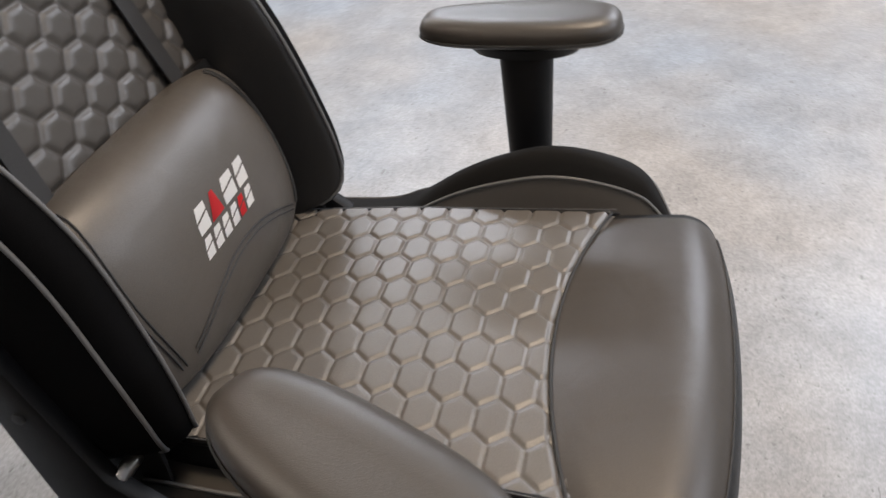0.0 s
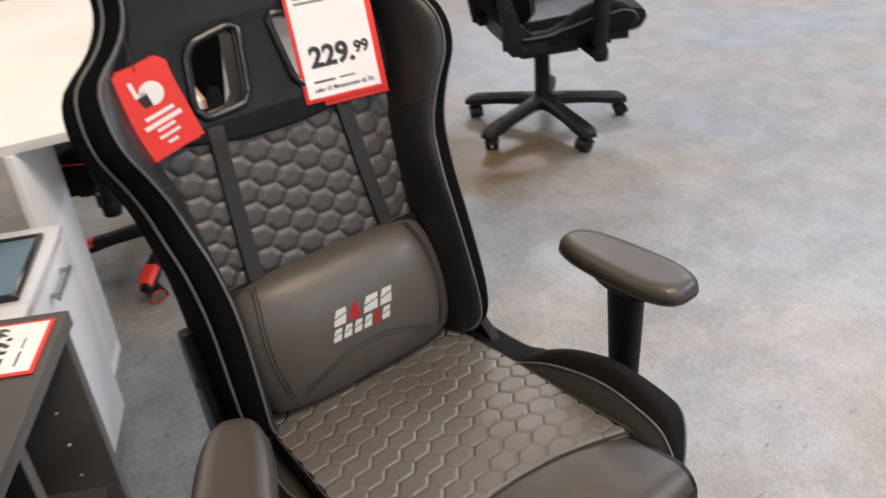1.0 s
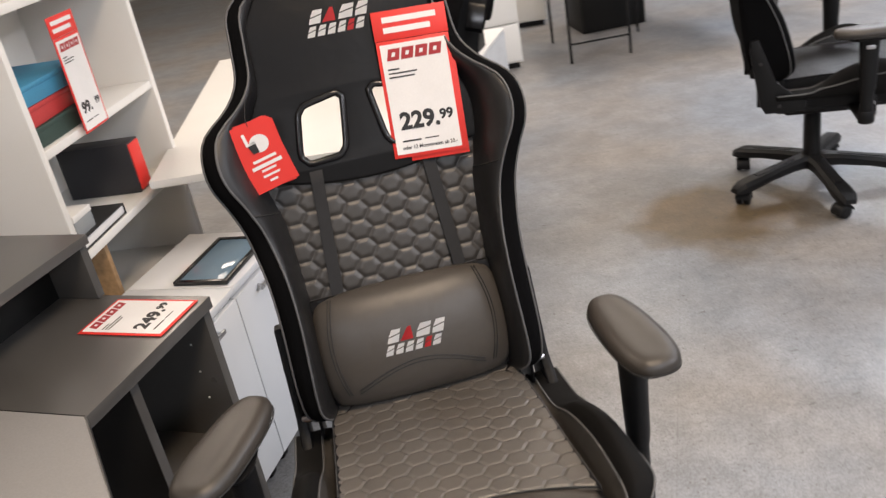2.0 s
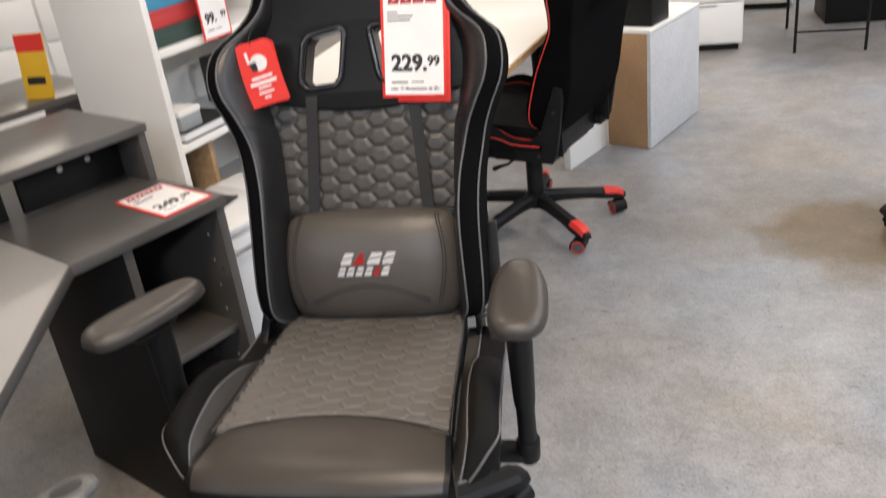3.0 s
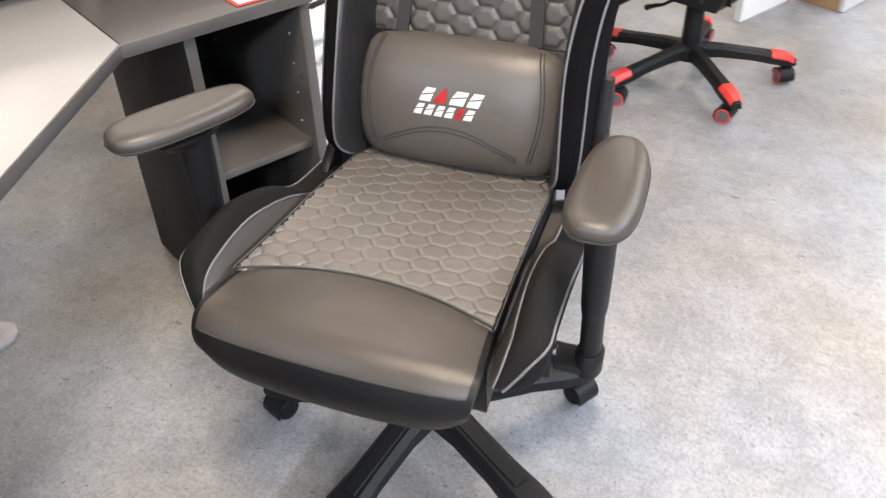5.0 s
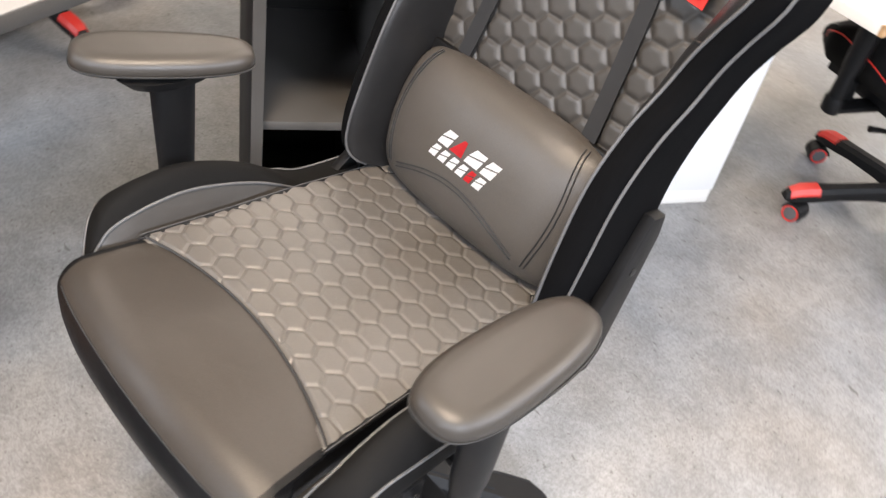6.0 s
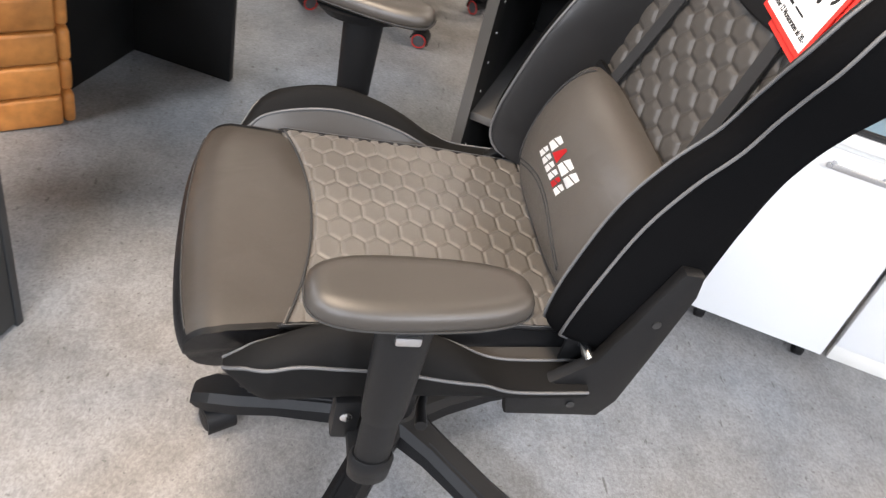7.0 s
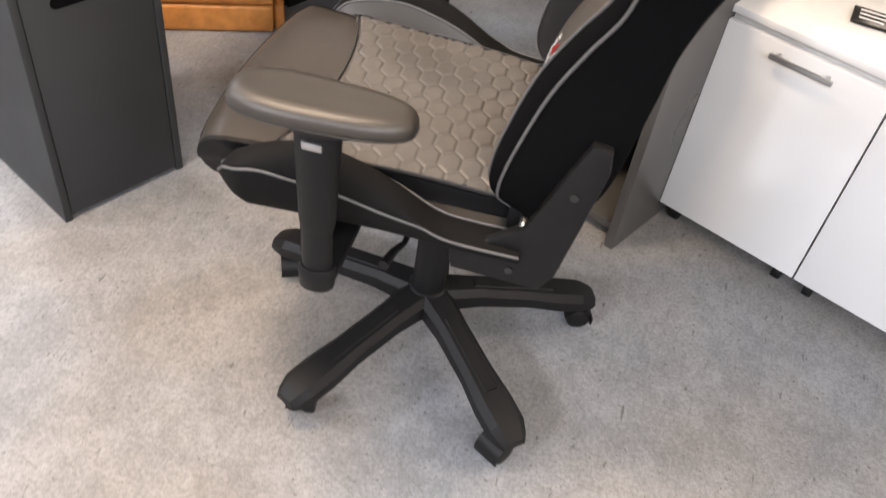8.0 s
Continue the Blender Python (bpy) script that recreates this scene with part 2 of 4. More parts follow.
def smooth_by_angle(bm, degrees=40):
    for f in bm.faces:
        f.smooth = True
    for e in bm.edges:
        if len(e.link_faces) == 2 and e.calc_face_angle(0) > radians(degrees):
            e.smooth = False
    return bm


def box(x0, x1, y0, y1, z0, z1, bevel=0.003, segments=2):
    bm = bmesh.new()
    bmesh.ops.create_cube(bm, size=1)
    for v in bm.verts:
        v.co = ((x0 + x1) / 2 + v.co.x * (x1 - x0), (y0 + y1) / 2 + v.co.y * (y1 - y0), (z0 + z1) / 2 + v.co.z * (z1 - z0))
    if bevel:
        bmesh.ops.bevel(bm, geom=bm.edges[:], offset=bevel, segments=segments, affect="EDGES", profile=0.5)
    return smooth_by_angle(bm, 30)


def prism(outline, low, high, axis="z", bevel=0.003):
    """A plate of the given outline between two levels along an axis, with rounded rims."""
    bm = bmesh.new()
    spots = {"z": lambda a, b, c: (a, b, c), "x": lambda a, b, c: (c, a, b), "y": lambda a, b, c: (a, c, b)}[axis]
    verts = [bm.verts.new(spots(a, b, low)) for a, b in outline]
    face = bm.faces.new(verts)
    up = bmesh.ops.extrude_face_region(bm, geom=[face])
    shift = Vector(spots(0, 0, high - low))
    for v in up["geom"]:
        if isinstance(v, bmesh.types.BMVert):
            v.co += shift
    bmesh.ops.recalc_face_normals(bm, faces=bm.faces)
    if bevel:
        rim = [e for e in bm.edges if any(len(f.verts) == len(outline) for f in e.link_faces)]
        bmesh.ops.bevel(bm, geom=rim, offset=bevel, segments=2, affect="EDGES", profile=0.5)
    return smooth_by_angle(bm, 35)


def loft(rings, closed=True, caps=True):
    """A skin over rings of equally many points."""
    n, verts, faces = len(rings[0]), [], []
    for ring in rings:
        verts += [Vector(p) for p in ring]
    span = n if closed else n - 1
    for a in range(len(rings) - 1):
        for b in range(span):
            c = (b + 1) % n
            faces.append((a * n + b, a * n + c, (a + 1) * n + c, (a + 1) * n + b))
    if caps and closed:
        faces.append(tuple(range(n))[::-1])
        faces.append(tuple(range((len(rings) - 1) * n, len(rings) * n)))
    me = mesh_from(verts, faces)
    bm = bmesh.new()
    bm.from_mesh(me)
    bmesh.ops.recalc_face_normals(bm, faces=bm.faces)
    return smooth_by_angle(bm, 50)


def tube(points, radius, sides=8, flat=1.0):
    """A cord along points; flat below 1 squeezes it."""
    points = [Vector(p) for p in points]
    rings, side = [], None
    for i, p in enumerate(points):
        way = (points[min(i + 1, len(points) - 1)] - points[max(i - 1, 0)]).normalized()
        if side is None:
            side = way.orthogonal().normalized()
        side = (side - way * side.dot(way)).normalized()
        other = way.cross(side)
        r = radius[i] if isinstance(radius, (list, tuple)) else radius
        rings.append([p + side * (r * math.cos(k * math.tau / sides)) + other * (r * flat * math.sin(k * math.tau / sides)) for k in range(sides)])
    return loft(rings)


def lathe(profile, sides=24, m=None):
    """A turned body from (radius, height) pairs."""
    rings = [[Vector((r * math.cos(k * math.tau / sides), r * math.sin(k * math.tau / sides), z)) for k in range(sides)] for r, z in profile]
    bm = loft(rings)
    if m is not None:
        bmesh.ops.transform(bm, matrix=m, verts=bm.verts)
    return bm


def curve_at(knots, s):
    """Smooth values between knots (place, value)."""
    if s <= knots[0][0]:
        return knots[0][1]
    for i in range(len(knots) - 1):
        (a, va), (b, vb) = knots[i], knots[i + 1]
        if s <= b:
            before = knots[max(i - 1, 0)]
            after = knots[min(i + 2, len(knots) - 1)]
            ma = (vb - before[1]) / (b - before[0]) if b != before[0] else 0
            mb = (after[1] - va) / (after[0] - a) if after[0] != a else 0
            h = b - a
            u = (s - a) / h
            return ((2 * u**3 - 3 * u**2 + 1) * va + (u**3 - 2 * u**2 + u) * h * ma + (3 * u**2 - 2 * u**3) * vb + (u**3 - u**2) * h * mb)
    return knots[-1][1]


def hex_edge(x, y, pitch, col, x0, y0):
    """How far a place lies inside its hexagonal cell, 0 on the seam and 1 in the middle; the cells point along x, stand pitch apart in a column and the columns col apart."""
    regular = pitch * math.sqrt(3) / 2
    x, y = (x - x0) * regular / col, y - y0
    best = []
    i0 = round(x / regular)
    for i in (i0 - 1, i0, i0 + 1):
        off = 0.5 * pitch if i % 2 else 0.0
        j0 = round((y - off) / pitch)
        for j in (j0 - 1, j0, j0 + 1):
            best.append((x - i * regular, y - off - j * pitch))
    best.sort(key=lambda d: d[0] ** 2 + d[1] ** 2)
    dx, dy = best[0]
    reach = max(abs(dy), abs(dx) * math.sqrt(3) / 2 + abs(dy) / 2)
    return max(0.0, 1 - reach / (pitch / 2))


SEAT_CELLS = (0.0326, 0.0386, -0.012, -0.0690)
BACK_CELLS = (0.0355, 0.0373, -0.0115, 0.3730)


def puff(x, y, cells, height, round_to=0.8):
    """The quilted swell of a cell over its stitched seam; round_to: the share of the cell that is curved."""
    e = hex_edge(x, y, *cells)
    return height * (1 - (1 - min(e / round_to, 1)) ** 2.6)


def writing(name, body, size, material, parent, m, squeeze=1.0, weight=0.02):
    data = bpy.data.curves.new(name, "FONT")
    data.body, data.size, data.extrude = body, size, 0.0003
    data.align_x, data.align_y = "LEFT", "BOTTOM"
    data.resolution_u, data.offset = 3, size * weight
    tmp = bpy.data.objects.new("tmp", data)
    me = bpy.data.meshes.new_from_object(tmp)
    bpy.data.objects.remove(tmp)
    for v in me.vertices:
        v.co.x *= squeeze
    return part(name, me, material, parent, m=m)


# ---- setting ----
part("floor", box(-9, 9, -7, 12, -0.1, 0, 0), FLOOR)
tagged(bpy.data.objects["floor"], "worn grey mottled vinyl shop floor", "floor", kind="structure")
part("ceiling", box(-9, 9, -7, 12, 3.2, 3.3, 0), CEILING_PAINT)
tagged(bpy.data.objects["ceiling"], "plain pale shop ceiling", "ceiling", kind="structure")
for name, span in (("wall_north", (-9, 9, 12, 12.2)), ("wall_south", (-9, 9, -7.2, -7)), ("wall_east", (9, 9.2, -7, 12)), ("wall_west", (-9.2, -9, -7, 12))):
    part(name, box(*span, -0.1, 3.3, 0), WALL_PAINT)
    tagged(bpy.data.objects[name], "plain pale painted shop wall", "wall", kind="structure")

# ---- the gaming chair ----
LEAN = radians(17.0)
BACK = Matrix.Translation((0, 0.1715, 0.53)) @ Matrix.Rotation(radians(90) - LEAN, 4, "X")
# in the frame of the back, x runs across, y up along it, z out of its front

HALF = [(0.0, 0.206), (0.02, 0.222), (0.06, 0.228), (0.1, 0.229), (0.2, 0.228), (0.27, 0.232), (0.32, 0.240), (0.37, 0.250), (0.41, 0.264), (0.455, 0.283), (0.5, 0.286),
        (0.54, 0.273), (0.58, 0.228), (0.62, 0.203), (0.68, 0.196), (0.74, 0.188), (0.775, 0.155)]
INNER = [(0.0, 0.165), (0.2, 0.168), (0.36, 0.176), (0.42, 0.19), (0.5, 0.2), (0.56, 0.185), (0.6, 0.165), (0.7, 0.16), (0.775, 0.12)]
CREST = [(0.0, 0.050), (0.006, 0.072), (0.02, 0.086), (0.05, 0.096), (0.1, 0.102), (0.2, 0.103), (0.28, 0.090), (0.34, 0.078), (0.4, 0.086), (0.45, 0.097), (0.5, 0.094), (0.55, 0.070), (0.6, 0.044), (0.64, 0.032), (0.7, 0.026), (0.775, 0.015)]
CREST_IN = [(0.0, 0.028), (0.1, 0.036), (0.3, 0.038), (0.42, 0.033), (0.55, 0.028), (0.775, 0.026)]
REAR = [(0.0, -0.035), (0.12, -0.046), (0.25, -0.028), (0.34, -0.012), (0.5, -0.007), (0.62, -0.010), (0.775, -0.022)]
TOP = 0.775


def back_outline(grow=0.0, n=44):
    left, right = [], []
    for i in range(n + 1):
        s = TOP * i / n
        w = curve_at(HALF, s) + grow
        right.append((w, s))
        left.append((-w, s))
    crown = [(0.155 * math.cos(a) , TOP + 0.028 * math.sin(a)) for a in [math.pi * k / 12 for k in range(1, 12)]]
    return right + crown + left[::-1]


HOLE = [(0.052, 0.464), (0.104, 0.460), (0.117, 0.475), (0.106, 0.542), (0.094, 0.556), (0.038, 0.567), (0.028, 0.558), (0.040, 0.478)]


def hole(side, grow=0.0):
    cx, cy = 0.072, 0.513
    pts = [(side * (cx + (x - cx) * (1 + grow / 0.04)), cy + (y - cy) * (1 + grow / 0.05)) for x, y in HOLE]
    return pts


def plate_with_holes(outlines, low, high, bevel):
    """A flat plate from a first outline and the outlines of its holes."""
    data = bpy.data.curves.new("plate", "CURVE")
    data.dimensions, data.fill_mode = "2D", "BOTH"
    for pts in outlines:
        line = data.splines.new("POLY")
        line.points.add(len(pts) - 1)
        for p, (x, y) in zip(line.points, pts):
            p.co = (x, y, 0, 1)
        line.use_cyclic_u = True
    data.extrude, data.bevel_depth, data.bevel_resolution = (high - low) / 2 - bevel, bevel, 2
    data.offset = -bevel
    tmp = bpy.data.objects.new("tmp", data)
    me = bpy.data.meshes.new_from_object(tmp)
    bpy.data.objects.remove(tmp)
    for v in me.vertices:
        v.co.z += (low + high) / 2
    bm = bmesh.new()
    bm.from_mesh(me)
    bmesh.ops.remove_doubles(bm, verts=bm.verts, dist=0.0002)
    return smooth_by_angle(bm, 40)


def thinned(bm):
    """The back shell, thick at the loins and thin at the shoulders."""
    bmesh.ops.subdivide_edges(bm, edges=[e for e in bm.edges if e.calc_length() > 0.03], cuts=3, use_grid_fill=False)
    for v in bm.verts:
        v.co.z *= -curve_at(REAR, v.co.y) / 0.066
    return bm


def bolster_section(s, side):
    """Points across a side bolster at height s, from its root at the panel over the crest to the rear."""
    w, inn, d = curve_at(HALF, s), curve_at(INNER, s), curve_at(CREST, s)
    rim = curve_at(CREST_IN, s)
    cx = w - rim
    inner, outer = [], []
    for k in range(9):
        u = k / 8
        inner.append((side * (inn + (cx - inn) * u), s, 0.002 + (d - 0.002) * math.sin(u * math.pi / 2) ** 0.85))
    for k in range(10):
        a = math.pi / 2 * k / 9
        outer.append((side * (cx + rim * math.sin(a) ** 0.55), s, d * math.cos(a) ** 0.5))
    rear = curve_at(REAR, s)
    outer.append((side * (w + 0.001), s, rear * 0.45))
    outer.append((side * (w - 0.006), s, rear))
    return inner, outer


def hex_sheet(half, low, high, base, cells, height, round_to=0.8, step=0.003):
    """A quilted sheet, z up over the plane, as wide as half(y) each way, from low(x) to high(x); base(x, y) gives its ground."""
    ny = int((high(0) - low(0)) / step)
    nx = int(2 * half((low(0) + high(0)) / 2) / step)
    verts, faces = [], []
    for j in range(ny + 1):
        for i in range(nx + 1):
            v, u = j / ny, -1 + 2 * i / nx
            x = u * half(low(0) + (high(0) - low(0)) * v)
            y = low(x) + (high(x) - low(x)) * v
            x = u * half(y)
            verts.append((x, y, base(x, y) + puff(x, y, cells, height, round_to)))
    for j in range(ny):
        for i in range(nx):
            a = j * (nx + 1) + i
            faces.append((a, a + 1, a + nx + 2, a + nx + 1))
    return mesh_from(verts, faces)


def emblem(parent, surf, wide):
    """Two rows of slanted white blocks with a red one in each; surf(x, y) lays them on the ground under them."""
    def block(corners, material):
        bm = bmesh.new()
        cells = 6
        rows = []
        for j in range(3):
            rows.append([])
            for i in range(cells + 1):
                u, v = i / cells, j / 2
                a, b, c, d = [Vector(p) for p in corners]
                p = (a * (1 - u) + b * u) * (1 - v) + (d * (1 - u) + c * u) * v
                rows[-1].append(bm.verts.new(surf(p.x, p.y)))
        for j in range(2):
            for i in range(cells):
                bm.faces.new((rows[j][i], rows[j][i + 1], rows[j + 1][i + 1], rows[j + 1][i]))
        top = bmesh.ops.solidify(bm, geom=bm.faces[:], thickness=0.0008)
        bmesh.ops.recalc_face_normals(bm, faces=bm.faces)
        part("emblem_block", bm, material, parent)
    k = wide / 0.105
    slant = 0.36
    row_a = [(-0.0525, 0.022, WHITE_PRINT), (-0.026, 0.022, RED_PRINT), (0.000, 0.027, WHITE_PRINT), (0.030, 0.0225, WHITE_PRINT)]
    row_b = [(-0.0525, 0.0145, WHITE_PRINT), (-0.0345, 0.0145, WHITE_PRINT), (-0.0165, 0.0145, WHITE_PRINT), (0.0015, 0.0145, WHITE_PRINT),
             (0.0185, 0.0125, RED_PRINT), (0.034, 0.0155, WHITE_PRINT)]
    for row, y0, y1 in ((row_a, 0.003, 0.026), (row_b, -0.019, -0.001)):
        h = y1 - y0
        for x, w, mat in row:
            if mat is RED_PRINT and row is row_a:
                pts = [(x - 0.002, y0), (x + w, y0), (x + w, y1), (x + w * 0.72, y1)]
                block([(px * k + slant * (py * k) * 0, py * k) for px, py in pts], mat)
                continue
            def lean(px, py):
                return (px + slant * py) * k, py * k
            right, cut, gap = x + w * 0.92, h * 0.10, h * 0.09
            block([lean(x, y0), lean(right, y0), lean(right, y0 + h * 0.5 + cut), lean(x, y0 + h * 0.5 - cut)], mat)
            block([lean(x, y0 + h * 0.5 - cut + gap), lean(right, y0 + h * 0.5 + cut + gap), lean(right, y1), lean(x + w * 0.16, y1)], mat)


def caster(base, m, ring=None):
    """A twin-wheel caster under the end of a leg."""
    hub = part("caster", lathe([(0.009, 0.05), (0.009, 0.075), (0.006, 0.08)], 12), PLASTIC, base, m=m)
    for side in (-1, 1):
        wheel = Matrix.Translation((side * 0.014, 0.012, 0.0245)) @ Matrix.Rotation(radians(90), 4, "Y")
        part("wheel", lathe([(0.010, -0.010), (0.021, -0.010), (0.0242, -0.007), (0.0242, 0.007), (0.021, 0.010), (0.010, 0.010)], 22, wheel), WHEEL if ring else PLASTIC, hub)
        if ring:
            rim = tube([(0.0215 * math.cos(math.tau * q / 22), 0.0215 * math.sin(math.tau * q / 22), side * 0.0102) for q in range(23)], 0.0022, 6)
            bmesh.ops.transform(rim, matrix=wheel, verts=rim.verts)
            part("wheel_rim", rim, ring, hub, "red wheel rim")
    hood = []
    for k in range(13):
        a = radians(-20 + 190 * k / 12)
        c, d = math.cos(a), math.sin(a)
        hood.append([(-0.026, 0.012 + 0.0295 * c, 0.0245 + 0.0295 * d), (0.026, 0.012 + 0.0295 * c, 0.0245 + 0.0295 * d),
                     (0.026, 0.012 + 0.0262 * c, 0.0245 + 0.0262 * d), (-0.026, 0.012 + 0.0262 * c, 0.0245 + 0.0262 * d)])
    part("hood", loft(hood), PLASTIC, hub)


def star_base(parent, angle, tip=None, ring=None, radius=0.308, panel=True, slim=1.0):
    """Five arms from a hub, each with an angular raised rib, and a caster at each end."""
    part("hub", lathe([(0.03, 0.075), (0.045, 0.08), (0.046, 0.12), (0.04, 0.131), (0.03, 0.134)], 24), PLASTIC, parent)
    for k in range(5):
        turn = Matrix.Rotation(radians(angle + 72 * k + 90), 4, "Z")
        rings = []
        for r, half, top, low in ((0.03, 0.034, 0.132, 0.088), (0.10, 0.029, 0.127, 0.088), (0.2, 0.030, 0.113, 0.079), (0.265, 0.035, 0.104, 0.068),
                                  (0.312, 0.034, 0.097, 0.062), (0.335, 0.027, 0.086, 0.060), (0.345, 0.021, 0.078, 0.060)):
            half *= slim
            rings.append([(-half, -r, low), (-half, -r, top - 0.012), (-half * 0.62, -r, top), (half * 0.62, -r, top), (half, -r, top - 0.012), (half, -r, low)])
        bm = loft(rings)
        bmesh.ops.transform(bm, matrix=turn, verts=bm.verts)
        arm = part("leg", smooth_by_angle(bm, 20), PLASTIC, parent)
        if panel:
            ribs = loft([[(-0.013, -r, z), (-0.011, -r, z + 0.003), (0.011, -r, z + 0.003), (0.013, -r, z)] for r, z in ((0.09, 0.1278), (0.2, 0.1128), (0.25, 0.1062))])
            bmesh.ops.transform(ribs, matrix=turn, verts=ribs.verts)
            part("rib", smooth_by_angle(ribs, 20), PLASTIC, arm)
        if tip:
            rings = []
            for r, half, top in ((0.262, 0.0358, 0.1060), (0.29, 0.0355, 0.1022), (0.312, 0.0348, 0.0985), (0.336, 0.0275, 0.0865)):
                half *= slim
                rings.append([(-half, -r, top - 0.017), (-half, -r, top - 0.011), (-half * 0.62, -r, top + 0.0008), (half * 0.62, -r, top + 0.0008), (half, -r, top - 0.011), (half, -r, top - 0.017)])
            bm = loft(rings)
            bmesh.ops.transform(bm, matrix=turn, verts=bm.verts)
            part("leg_tip", smooth_by_angle(bm, 20), tip, arm, "red plastic leg cap")
        caster(parent, turn @ Matrix.Translation((0, -radius, 0)) @ Matrix.Rotation(radians(40 + 67 * k), 4, "Z"), ring)


def arm_pad_mesh(length, wide, thick):
    """A soft pad, broader in front, with a rolled rim; z up, its front at -y."""
    rings = []
    n = 40
    for lift, shrink in ((0.0, 0.010), (0.004, 0.003), (0.010, 0.0), (0.017, 0.0), (0.023, 0.0022), (0.0275, 0.0065), (0.0305, 0.013), (thick, 0.022), (thick - 0.0006, 0.034)):
        ring = []
        for k in range(n):
            a = math.tau * k / n
            c, s = math.cos(a), math.sin(a)
            px = abs(c) ** 0.66 * math.copysign(1, c)
            py = abs(s) ** 0.74 * math.copysign(1, s)
            half = wide / 2 * (1 + 0.10 * -py)
            ring.append((px * (half - shrink), py * (length / 2 - shrink), lift))
        rings.append(ring)
    bm = loft(rings)
    return smooth_by_angle(bm, 60)


def armrest(chair, side, pad_turn, pad_x, pad_y, pad_z):
    """Pad, oval sleeve, inner post and the bent steel bar that runs in under the seat."""
    m = Matrix.Translation((pad_x, pad_y, pad_z - 0.032)) @ Matrix.Rotation(radians(pad_turn), 4, "Z")
    pad = part("arm_pad", arm_pad_mesh(0.232, 0.092, 0.032), PAD_SKIN, chair, "soft dark grey arm pad", m)
    part("pad_seam", tube([(0.0463 * (1 - 0.08 * math.sin(a)) * math.copysign(abs(math.cos(a)) ** 0.66, math.cos(a)), 0.1163 * math.copysign(abs(math.sin(a)) ** 0.74, math.sin(a)), 0.0085)
                           for a in [math.tau * k / 48 for k in range(49)]], 0.0012, 6), THREAD, pad)
    x, y = side * (0.309 if side > 0 else 0.316), -0.113

    def oval(z, rx, ry, dx=0.0, dy=0.0):
        return [(x + dx + rx * math.cos(math.tau * k / 24), y + dy + ry * math.sin(math.tau * k / 24), z) for k in range(24)]
    part("arm_plate", loft([oval(pad_z - 0.046, 0.03, 0.06), oval(pad_z - 0.032, 0.036, 0.075)]), PLASTIC, chair)
    part("arm_sleeve", loft([oval(0.515, 0.0175, 0.024), oval(0.53, 0.019, 0.026), oval(pad_z - 0.045, 0.0225, 0.032)]), PLASTIC, chair)
    part("arm_post", loft([oval(0.40, 0.016, 0.022), oval(0.52, 0.016, 0.022)]), PLASTIC, chair)
    part("arm_button", box(x + side * 0.019 - 0.006, x + side * 0.019 + 0.006, y - 0.014, y + 0.014, pad_z - 0.073, pad_z - 0.060, 0.003), STEEL, chair, "bright metal button")
    part("arm_foot", loft([oval(0.400, 0.016, 0.022), oval(0.404, 0.0195, 0.026), oval(0.437, 0.021, 0.0275), oval(0.443, 0.018, 0.024)]), PLASTIC, chair)
    part("arm_bar", box(min(side * 0.1, side * 0.31), max(side * 0.1, side * 0.31), y - 0.025, y + 0.025, 0.405, 0.421, 0.005), PLASTIC, chair)
    part("arm_bolt", lathe([(0.004, 0), (0.008, 0.001), (0.008, 0.004), (0.005, 0.006)], 12,
                           Matrix.Translation((side * 0.262, y - 0.03, 0.452)) @ Matrix.Rotation(radians(90 * side), 4, "Y")), STEEL, chair, "steel bolt head")
    part("arm_bracket", box(min(side * 0.235, side * 0.262), max(side * 0.235, side * 0.262), y - 0.045, y - 0.012, 0.405, 0.475, 0.004), PLASTIC, chair)


SEAT_Z = 0.541


def seat_half(y):
    return curve_at([(-0.37, 0.200), (-0.33, 0.211), (-0.22, 0.2), (-0.05, 0.188), (0.17, 0.178)], y)


def seat_top(x, y):
    return SEAT_Z + 0.006 * (1 - (x / 0.2) ** 2) - 0.010 * max(0, (y - 0.0) / 0.17)


def seam_y(x):
    return -0.224 + 0.036 * (1 - (x / 0.2) ** 2)


WING = [(-0.292, 0.505), (-0.275, 0.532), (-0.255, 0.559), (-0.2, 0.588), (-0.145, 0.598), (-0.085, 0.584), (-0.04, 0.564), (-0.01, 0.544), (0.025, 0.518), (0.06, 0.506), (0.16, 0.503)]
WING_PIPE = [(-0.292, 0.503), (-0.265, 0.540), (-0.22, 0.558), (-0.165, 0.553), (-0.1, 0.543), (-0.017, 0.523), (0.09, 0.508), (0.16, 0.502)]


def wing_section(y, side):
    crest = curve_at(WING, y)
    inn = seat_half(y) + 0.002
    u = min(1.0, max(0.0, (y + 0.292) / 0.06))
    end = 0.12 + 0.88 * math.sin(math.pi / 2 * u) ** 0.9
    cx = inn + 0.012 + 0.033 * end
    out = inn + 0.014 + 0.062 * end
    inner = [(side * (inn + (cx - inn) * (k / 6) ** 0.8), y, 0.50 + (crest - 0.50) * math.sin(math.pi / 2 * k / 6)) for k in range(7)]
    low = 0.492 - 0.016 * end  # lower rim
    pipe_z = min(curve_at(WING_PIPE, y), crest - 0.003)
    band = []
    for k in range(7):
        a = math.pi / 2 * k / 6
        band.append((side * (cx + (out - cx) * math.sin(a)), y, pipe_z + (crest - pipe_z) * math.cos(a)))
    full = inner + band[1:]
    inner, band = full[:4], full[3:]
    under = [(side * (out + 0.002 * math.sin(math.pi * k / 5) - 0.02 * (k / 5) ** 3), y, pipe_z + (low - pipe_z) * k / 5) for k in range(6)]
    return inner, band, under


